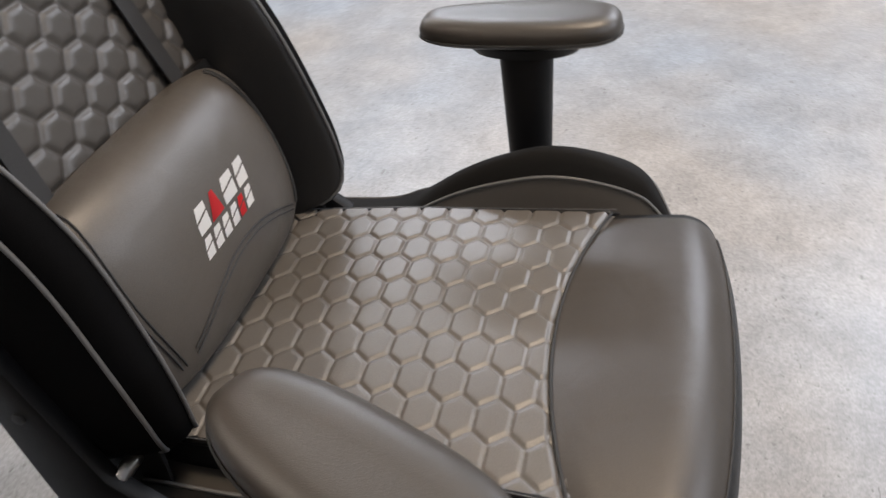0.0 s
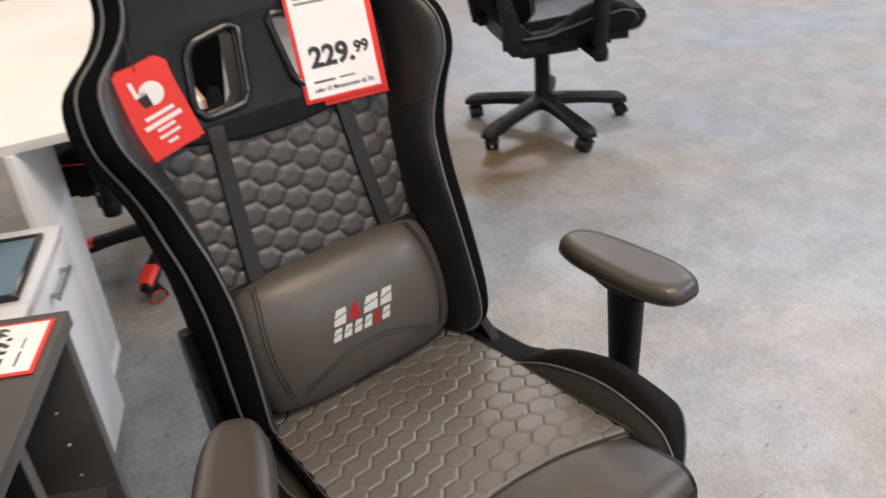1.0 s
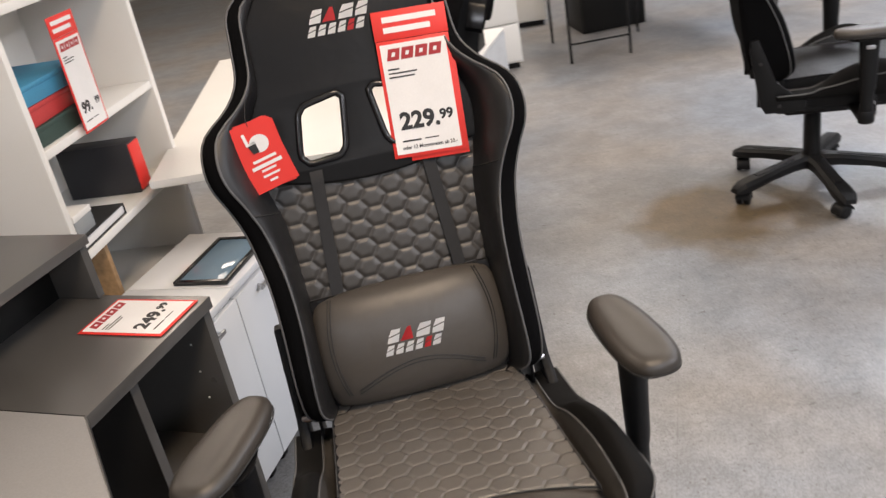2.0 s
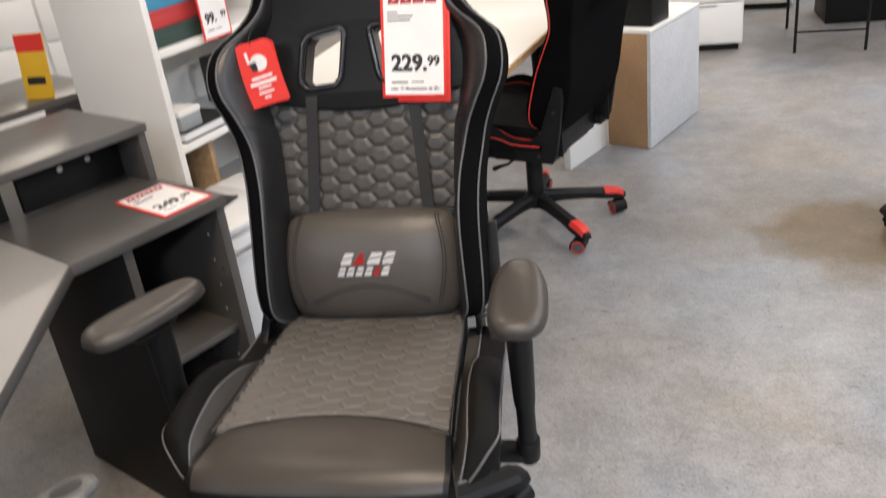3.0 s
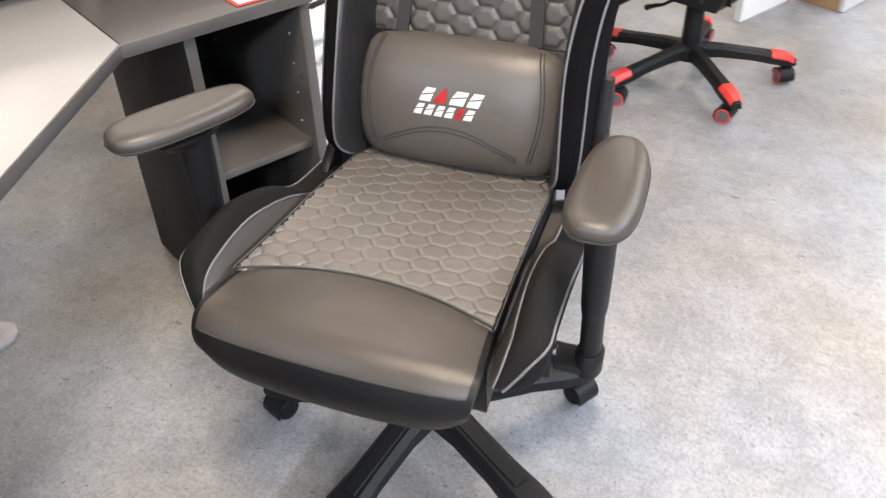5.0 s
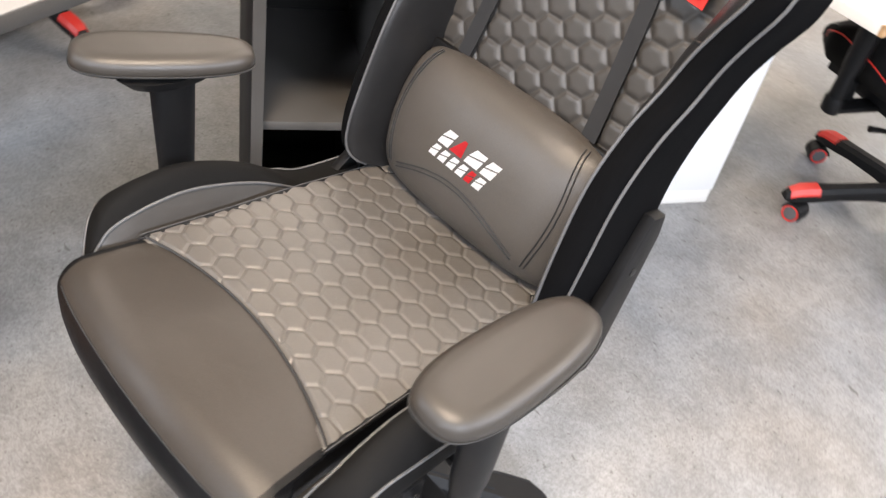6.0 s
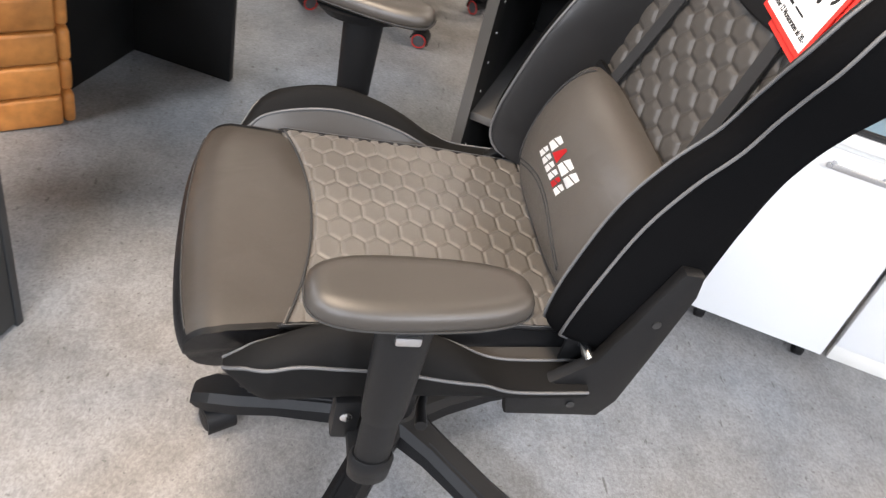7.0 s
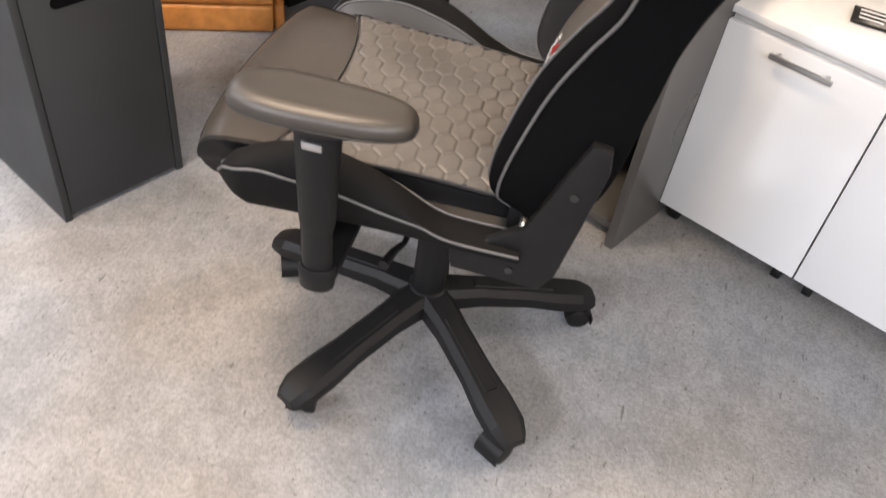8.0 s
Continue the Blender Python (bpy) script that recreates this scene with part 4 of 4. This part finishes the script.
CAB_TURN = math.degrees(math.atan2(CAB_DIR.y, CAB_DIR.x))
CAB_ORIGIN = Vector((-0.541, 0.405, 0))


def white_cabinet(a, wide, handle):
    m = Matrix.Translation(CAB_ORIGIN + CAB_DIR * a) @ Matrix.Rotation(radians(CAB_TURN), 4, "Z")
    cab = empty("roller_cabinet", m, "white high-gloss roller cabinet with a metal bar handle", "cabinet", "white roller cabinets")
    part("body", box(0.002, wide - 0.002, 0.018, 0.3, 0.055, 0.545, 0.0015), WHITE_BOARD, cab)
    part("front", box(0.0, wide - 0.003, 0, 0.0165, 0.05, 0.53, 0.0015), WHITE_GLOSS, cab, "white high-gloss door")
    part("top", box(0.0, wide, 0.0, 0.302, 0.546, 0.562, 0.0015), WHITE_GLOSS, cab)
    part("handle", box(handle, handle + 0.13, -0.022, -0.015, 0.500, 0.512, 0.003), STEEL, cab, "brushed metal bar handle")
    for x in (handle + 0.012, handle + 0.112):
        part("handle_post", box(x, x + 0.008, -0.017, 0.0, 0.502, 0.510, 0.001), STEEL, cab)
    for x in (0.035, wide - 0.04):
        for y in (0.04, 0.26):
            wheel = part("roller", lathe([(0.008, -0.01), (0.021, -0.01), (0.022, -0.006), (0.022, 0.006), (0.021, 0.01), (0.008, 0.01)], 16,
                                         Matrix.Translation((x, y, 0.022)) @ Matrix.Rotation(radians(90), 4, "Y")), PLASTIC, cab)
            part("roller_fork", box(x - 0.013, x + 0.013, y - 0.012, y + 0.02, 0.03, 0.055, 0.003), PLASTIC, wheel)
    return cab


white_cabinet(0.0, 0.341, 0.104)
white_cabinet(0.342, 0.312, 0.09)


def cabinet_top_goods():
    m = Matrix.Translation(CAB_ORIGIN) @ Matrix.Rotation(radians(CAB_TURN), 4, "Z")
    sign = part("label_sign", box(-0.055, 0.055, -0.035, 0.035, 0, 0.006, 0.0015), GLOSS_BLACK)
    sign.matrix_basis = m @ pose(0.23, 0.17, 0.5635, 0, 0, 14)
    tagged(sign, "small black label sign lying on the white cabinet", "sign")
    for k in range(3):
        part("print_bar", box(-0.042, 0.03 - 0.012 * k, 0.018 - 0.018 * k, 0.024 - 0.018 * k, 0.0062, 0.0068, 0), WHITE_PRINT, sign)
    board = empty("glass_board", m @ pose(0.352, 0.02, 0.5635, 0, 0, 1), "blue-grey glass board with a black frame", "board")
    part("pane", box(0.012, 0.238, 0.012, 0.138, 0.001, 0.008, 0.001), surface("blue_glass_print", (0.16, 0.24, 0.31), 0.1, grain=0.05), board)
    for x0, x1, y0, y1 in ((0, 0.25, 0, 0.0118), (0, 0.25, 0.1382, 0.15), (0, 0.0118, 0.012, 0.138), (0.2382, 0.25, 0.012, 0.138)):
        part("frame_bar", box(x0, x1, y0, y1, 0, 0.011, 0.001), GLOSS_BLACK, board)


cabinet_top_goods()


def white_desk():
    desk = empty("white_desk", pose(0, 0, 0), "white work desk with a pale wooden edge", "desk")
    part("desktop", prism([(0.085, 1.02), (0.12, 1.30), (0.185, 1.70), (0.30, 2.45), (-0.55, 2.6), (-0.62, 1.12)], 0.715, 0.738, "z", 0.002), WHITE_BOARD, desk)
    part("wood_edge", prism([(0.0855, 1.02), (0.1205, 1.30), (0.1855, 1.70), (0.3005, 2.45), (0.309, 2.45), (0.194, 1.70), (0.129, 1.30), (0.094, 1.02)], 0.7155, 0.7375, "z", 0), OAK, desk, "pale wooden edge")
    way = CAB_DIR
    a, b = Vector((-0.323, 1.063, 0)), Vector((-0.212, 1.322, 0))
    side = Vector((way.y, -way.x, 0)) * -0.02
    part("leg_panel", prism([a.to_2d(), b.to_2d(), (b + side).to_2d(), (a + side).to_2d()], 0.045, 0.715, "z", 0.0015), WHITE_GLOSS, desk)
    part("leg_foot", prism([(a + side * 0.2).to_2d(), (b + side * 0.2).to_2d(), (b + side * 0.8).to_2d(), (a + side * 0.8).to_2d()], 0.0, 0.046, "z", 0.001), WHITE_BOARD, desk)
    part("leg_panel", prism([(0.2, 2.297), (0.341, 2.594), (0.31, 2.608), (0.17, 2.31)], 0.0, 0.715, "z", 0.0015), WHITE_BOARD, desk)


white_desk()


def shelf_unit():
    """A tall white shelf; x runs along its front, y into it."""
    m = pose(-0.75, 0.80, 0, 0, 0, 75)
    unit = empty("white_shelf", m, "tall white open shelf unit holding boxes", "shelf")
    for x in (0.0, 0.62):
        part("side_panel", box(x, x + 0.022, 0, 0.34, 0, 2.0, 0.0015), WHITE_BOARD, unit)
    for z in (0.06, 0.40, 0.66, 0.93, 1.26, 1.6, 1.97):
        part("shelf_board", box(0.022, 0.62, 0.004, 0.335, z, z + 0.022, 0.0015), WHITE_BOARD, unit)
    part("back_board", box(0.022, 0.62, 0.332, 0.339, 0.06, 1.97, 0), WHITE_BOARD, unit)
    paints = ((0.05, 0.25, 0.42), (0.5, 0.04, 0.04), (0.03, 0.06, 0.05))
    names = ("blue", "red", "dark green")
    z = 0.953
    for colour, word in zip(paints[::-1], names[::-1]):
        mat = surface(word.replace(" ", "_") + "_linen", colour, 0.6, grain=0.2)
        ob = part("storage_box", box(0.04, 0.33, 0.02, 0.28, z, z + 0.048, 0.003), mat)
        ob.matrix_basis = m @ pose(0, 0, 0, 0, 0, 2 if word == "red" else 0)
        tagged(ob, f"flat {word} linen box stacked on the white shelf", "box", "stacked flat boxes")
        part("box_lid", box(0.038, 0.332, 0.018, 0.282, z + 0.036, z + 0.0485, 0.002), mat, ob)
        z += 0.0495
    part("divider", box(0.15, 0.168, 0.03, 0.331, 0.4225, 0.6595, 0.001), OAK, unit, "brown wooden divider")
    book = part("picture_book", box(0.05, 0.27, 0.012, 0.26, 0.6865, 0.7095, 0.001), PAPER)
    book.matrix_basis = m
    tagged(book, "white picture book lying flat on the shelf", "book")
    for z0 in (0.6825, 0.7098):
        part("cover", box(0.047, 0.273, 0.008, 0.262, z0, z0 + 0.0036, 0.001), INK, book, "black book cover")
    part("spine", box(0.2705, 0.2735, 0.0085, 0.2615, 0.6862, 0.7096, 0.001), INK, book)
    small = part("grey_box", box(0.055, 0.14, 0.02, 0.16, 0.7136, 0.77, 0.002), surface("grey_card", (0.3, 0.32, 0.33), 0.5, grain=0.1))
    small.matrix_basis = m
    tagged(small, "small grey cardboard box lying on a book", "box")
    part("box_lid", box(0.0535, 0.1415, 0.0185, 0.1615, 0.755, 0.7715, 0.002), WHITE_BOARD, small, "white lid")
    binder = part("binder", box(0.42, 0.49, 0.03, 0.25, 0.6825, 0.83, 0.003), surface("binder_card", (0.03, 0.03, 0.035), 0.5, grain=0.2))
    binder.matrix_basis = m
    tagged(binder, "black office binder with a red spine on the shelf", "binder")
    part("binder_spine", box(0.425, 0.485, 0.0265, 0.03, 0.69, 0.825, 0.001), RED_CARD, binder, "red spine")
    return m


SHELF_M = shelf_unit()
carton = part("carton", box(-0.07, 0.07, -0.05, 0.05, 0, 0.13, 0.002), surface("yellow_carton", (0.7, 0.36, 0.02), 0.45, grain=0.1, second=(0.62, 0.3, 0.02)))
carton.matrix_basis = DESK_M @ pose(-0.62, 0.47, 0.8765, 0, 0, 8)
tagged(carton, "yellow and dark printed carton on the riser shelf", "carton")
part("printed_side", box(-0.0715, 0.03, -0.0515, 0.0515, 0.002, 0.128, 0.001), DARK_BOARD, carton, "dark printed side")
part("red_strip", box(0.031, 0.0712, -0.0512, 0.0512, 0.1, 0.128, 0.001), RED_CARD, carton, "red strip")
price_tag("price_tag", "white price sheet with red header hanging on the shelf", SHELF_M @ pose(0.25, -0.012, 1.17, 90, 0, 0), 0.12, 0.235, "99.", "99", "", True)

# ---- the black gaming chair and its mates ----
RED_CHAIR = gaming_chair(pose(0.113, 1.748, 0, 0, 0, -110), "black gaming chair with red piping and red leg caps", LEATHER_BLACK, LEATHER_BLACK, LEATHER_BLACK, RED_PLASTIC, "red piping", 0.0,
                         RED_PLASTIC, RED_PLASTIC, 57.0, (0, 0), False, 0.085)
tagged(RED_CHAIR, group="black and red gaming chairs")
copy_thing(RED_CHAIR, pose(-1.83, 0.08, 0, 0, 0, 100))
gaming_chair(pose(1.64, 1.70, 0, 0, 0, 70), "plain black leather swivel chair standing in the aisle", LEATHER_BLACK, LEATHER_BLACK, LEATHER_BLACK, PIPING, "grey piping", 0.0,
             None, None, 120.0, (0, 0), False, 0.05)

# ---- drawer unit with the pan and the bottle ----
PED_DIR = Vector((0.261, -0.123, 0)).normalized()
PED_M = pose(-0.238, -0.668, 0, 0, 0, math.degrees(math.atan2(PED_DIR.y, PED_DIR.x)) )   # x along its front, y towards the chair


def drawer_unit():
    """A tall drawer front with a slot grip, an open niche over it and a pale top board."""
    unit = empty("drawer_unit", PED_M, "dark grey drawer unit with a slot grip and open niche", "drawer unit")
    w, d, h, ledge = 0.292, 0.46, 0.75, 0.55
    part("body", box(0.0165, w - 0.0165, -d, -0.020, 0.0, ledge - 0.012, 0.0015), GREY_FRONT, unit)
    part("top", box(-0.012, w + 0.03, -d, 0.020, h - 0.02, h, 0.002), TOP_BOARD, unit, "pale grey top board")
    for x in (0.0, w - 0.016):
        part("side_panel", box(x, x + 0.016, -d, 0.0015, 0.0, h - 0.0205, 0.001), GREY_FRONT, unit)
    part("niche_floor", box(0.0165, w - 0.0165, -d, 0.0005, ledge - 0.0115, ledge, 0.0015), SLATE_BOARD, unit, "blue grey niche floor")
    # near-black sheet set close behind the ledge for the shade inside the niche
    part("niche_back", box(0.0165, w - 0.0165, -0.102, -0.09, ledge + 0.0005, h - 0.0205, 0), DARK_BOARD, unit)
    front = part("front", box(0.018, w - 0.018, -0.0195, 0.0, 0.012, ledge - 0.014, 0.0015), GREY_FRONT, unit)
    slot = [(0.15 + 0.058 * (1 if math.cos(a) > 0 else -1) + 0.012 * math.cos(a), 0.488 + 0.012 * math.sin(a)) for a in [math.tau * (k + 0.5) / 20 for k in range(20)]]
    part("grip", prism(slot, -0.002, 0.0012, "y", 0), VELVET, front, "black slot grip")


drawer_unit()


def frying_pan():
    pan = empty("frying_pan", pose(-0.257, -0.919, 0.751, 0, 0, -37) @ Matrix.Scale(0.91, 4), "dark grey frying pan with a taped handle", "pan")
    part("bowl", lathe([(0.0, 0.0), (0.085, 0.0), (0.1, 0.006), (0.118, 0.045), (0.121, 0.047), (0.121, 0.049), (0.116, 0.048), (0.098, 0.009), (0.084, 0.004), (0.0, 0.004)], 40), GLOSS_BLACK, pan)
    rings = []
    for y, w, z, t in ((0.112, 0.016, 0.037, 0.007), (0.16, 0.014, 0.05, 0.009), (0.2, 0.016, 0.058, 0.011), (0.27, 0.0205, 0.065, 0.012), (0.32, 0.0235, 0.069, 0.010), (0.35, 0.0235, 0.071, 0.008), (0.366, 0.017, 0.072, 0.006), (0.372, 0.009, 0.072, 0.003)):
        rings.append([(w * math.copysign(abs(math.cos(math.tau * k / 20)) ** 0.7, math.cos(math.tau * k / 20)), y, z + t * math.copysign(abs(math.sin(math.tau * k / 20)) ** 0.7, math.sin(math.tau * k / 20))) for k in range(20)])
    grip = part("handle", loft(rings), surface("grey_handle", (0.075, 0.075, 0.078), 0.36, grain=0.15, spec=0.35), pan, "dark grey plastic handle")
    for side in (-1, 1):
        part("handle_edge", tube([(side * w, y, z + 0.003) for y, w, z in ((0.16, 0.0138, 0.05), (0.2, 0.0158, 0.058), (0.27, 0.0203, 0.065), (0.32, 0.0233, 0.069), (0.35, 0.0233, 0.071))], 0.0016, 6), STEEL, grip, "bright metal edge")
    part("hang_hole", prism([(0.010 * math.cos(math.tau * k / 16), 0.338 + 0.019 * math.sin(math.tau * k / 16)) for k in range(16)], 0.0775, 0.0802, "z", 0.0005), INK, grip)
    part("tape", loft([[(0.0208 * math.cos(math.tau * k / 14), y, 0.064 + 0.0132 * math.sin(math.tau * k / 14)) for k in range(14)] for y in (0.235, 0.262)]), surface("clear_tape", (0.32, 0.31, 0.28), 0.15), grip, "strip of clear tape")


frying_pan()


def glass(name, colour, rough=0.02):
    mat = bpy.data.materials.new(name)
    mat.use_nodes = True
    shader = mat.node_tree.nodes["Principled BSDF"]
    shader.inputs["Base Color"].default_value = (*colour, 1)
    shader.inputs["Roughness"].default_value = rough
    shader.inputs["Transmission Weight"].default_value = 1.0
    shader.inputs["IOR"].default_value = 1.25
    return mat


def water_bottle():
    bottle = empty("water_bottle", pose(-0.081, -0.834, 0.751) @ Matrix.Scale(0.92, 4), "clear plastic water bottle with a green label", "bottle")
    rings = []
    for k in range(60):
        z = 0.29 * k / 59
        r = curve_at([(0, 0.034), (0.01, 0.041), (0.19, 0.041), (0.24, 0.028), (0.27, 0.0145), (0.29, 0.0142)], z)
        r -= 0.0018 * (0.5 + 0.5 * math.sin(z * 320)) * (0.02 < z < 0.07 or 0.14 < z < 0.2)
        rings.append((r, z))
    inside = [(max(r - 0.0009, 0.001), max(z, 0.001)) for r, z in rings[::-1]]
    part("body", lathe(rings + inside, 40), glass("clear_plastic", (0.93, 0.97, 0.95)), bottle)
    part("label", lathe([(0.0414, 0.075), (0.0418, 0.077), (0.0418, 0.133), (0.0414, 0.135)], 40), surface("green_label", (0.16, 0.34, 0.21), 0.25, second=(0.42, 0.55, 0.46), patch_size=40, patch=0.9), bottle, "green printed label")
    part("cap", lathe([(0.0155, 0.272), (0.016, 0.274), (0.016, 0.29), (0.0145, 0.293), (0.0, 0.293)], 24), surface("green_cap", (0.05, 0.3, 0.1), 0.4), bottle, "green screw cap")


water_bottle()

# ---- other goods around ----
PINE = surface("stained_pine", (0.62, 0.27, 0.07), 0.5, grain=0.35, grain_size=30, second=(0.46, 0.18, 0.04), patch_size=9, patch=0.8, vary=0.15)


def wooden_box():
    """A box of thick, round-edged boards laid in courses."""
    crate = empty("wooden_box", pose(-1.02, -1.02, 0, 0, 0, 26), "orange brown box of stacked rounded boards on the floor", "box")
    part("core", box(-0.235, 0.235, -0.185, 0.185, 0.004, 0.41, 0.004), PINE, crate)
    for k in range(5):
        z = 0.084 * k
        shift = 0.004 * (-1) ** k
        part("board", box(-0.25 + shift, 0.25 + shift, 0.186, 0.214, z + 0.001, z + 0.081, 0.012, 3), PINE, crate)
        part("board", box(-0.25 + shift, 0.25 + shift, -0.214, -0.186, z + 0.001, z + 0.081, 0.012, 3), PINE, crate)
        for x in (-0.262, 0.236):
            part("end_board", box(x, x + 0.026, -0.184, 0.184, z + 0.001, z + 0.081, 0.010, 3), PINE, crate)


wooden_box()


def end_cabinet():
    a, b, c = Vector((0.353, 2.62)), Vector((0.528, 2.527)), Vector((0.76, 3.05))
    cab = empty("low_cabinet", pose(0, 0, 0), "low cabinet with brown side and pale concrete front", "cabinet")
    d = a + (c - b)
    part("body", prism([a, b, c, d], 0.0, 0.52, "z", 0.002), CARDBOARD, cab)
    n = Vector(((c - b).y, -(c - b).x)).normalized() * 0.018
    part("front", prism([b + n * 0.05, b + n, c + n, c + n * 0.05], 0.004, 0.518, "z", 0.001), STONE_BOARD, cab, "pale concrete-look front")
    part("top", prism([a, b + n, c + n, d], 0.521, 0.535, "z", 0.001), WHITE_BOARD, cab)
    box_m = pose(0.50, 2.68, 0.536, 0, 0, -25)
    dark = part("display_box", box(-0.085, 0.085, -0.06, 0.12, 0, 0.62, 0.004), DARK_BOARD)
    dark.matrix_basis = box_m
    tagged(dark, "tall dark grey display box on the low cabinet", "box")


end_cabinet()


def metal_table():
    table = empty("metal_table", pose(1.66, 4.25, 0, 0, 0, -4), "thin-legged black metal dining table", "table")
    part("tabletop", box(-0.32, 1.1, -0.3, 0.5, 0.74, 0.77, 0.004), OAK, table)
    for x, y in ((-0.27, -0.2), (0.11, -0.2), (-0.27, 0.42), (0.3, 0.3), (1.05, -0.2), (1.05, 0.42)):
        part("leg", tube([(x, y, 0), (x, y, 0.74)], 0.009, 8), PLASTIC, table)
    part("rail", tube([(-0.27, -0.2, 0.12), (0.11, -0.2, 0.12)], 0.006, 8), PLASTIC, table)
    chest = part("black_cabinet", box(-0.2, 0.26, -0.2, 0.2, 0, 0.7, 0.004), DARK_BOARD)
    chest.matrix_basis = pose(1.86, 4.95, 0)
    tagged(chest, "plain black cabinet standing behind the table", "cabinet")
    part("door", box(-0.19, 0.25, -0.212, -0.2, 0.02, 0.68, 0.002), DARK_BOARD, chest)


metal_table()


def white_chest(x, y, turn, wide, high, rows, label):
    chest = empty("white_chest", pose(x, y, 0, 0, 0, turn), label, "chest of drawers", "white chests of drawers")
    part("body", box(0, wide, 0.02, 0.42, 0.04, high, 0.003), WHITE_BOARD, chest)
    part("plinth", box(0.02, wide - 0.02, 0.05, 0.4, 0, 0.04, 0), DARK_BOARD, chest)
    step = (high - 0.06) / rows
    for k in range(rows):
        for half in (0, 1):
            x0 = 0.01 + half * wide / 2
            front = part("drawer", box(x0, x0 + wide / 2 - 0.02, 0, 0.019, 0.055 + step * k, 0.045 + step * (k + 1), 0.002), WHITE_BOARD, chest)
            part("grip", box(x0 + wide / 4 - 0.08, x0 + wide / 4 + 0.06, -0.008, 0.0, 0.03 + step * (k + 1), 0.038 + step * (k + 1), 0.001), STEEL, front)


white_chest(-3.4, 2.7, 35, 1.4, 1.1, 4, "large white chest of drawers by the wall")
white_chest(0.85, 5.4, -10, 0.7, 1.3, 4, "tall white chest of drawers far behind")
white_chest(0.2, 4.2, 0, 0.9, 0.8, 3, "white chest of drawers behind the cabinets")


def side_table():
    table = empty("grey_table", pose(-1.75, 1.2, 0, 0, 0, 64), "dark grey low table with an open side", "table")
    part("tabletop", box(-0.4, 0.4, -0.25, 0.25, 0.7, 0.725, 0.002), ANTHRACITE, table)
    for x in (-0.39, 0.37):
        part("side_panel", box(x, x + 0.02, -0.24, 0.24, 0, 0.7, 0.002), ANTHRACITE, table)
    part("shelf", box(-0.37, 0.37, -0.23, 0.23, 0.45, 0.468, 0.002), OAK, table)
    card = part("offer_card", box(-0.055, 0.055, -0.003, 0.003, 0, 0.22, 0.001), surface("yellow_card", (0.75, 0.45, 0.02), 0.5))
    card.matrix_basis = table.matrix_basis @ pose(0.17, -0.19, 0.726, -8, 0, -64)
    tagged(card, "yellow printed offer card with a red head on the table", "card")
    part("print_bar", box(-0.035, 0.035, -0.0042, -0.0034, 0.05, 0.075, 0), INK, card)
    part("card_head", box(-0.055, 0.055, -0.0042, -0.0034, 0.16, 0.218, 0), RED_CARD, card, "red printed head")


side_table()
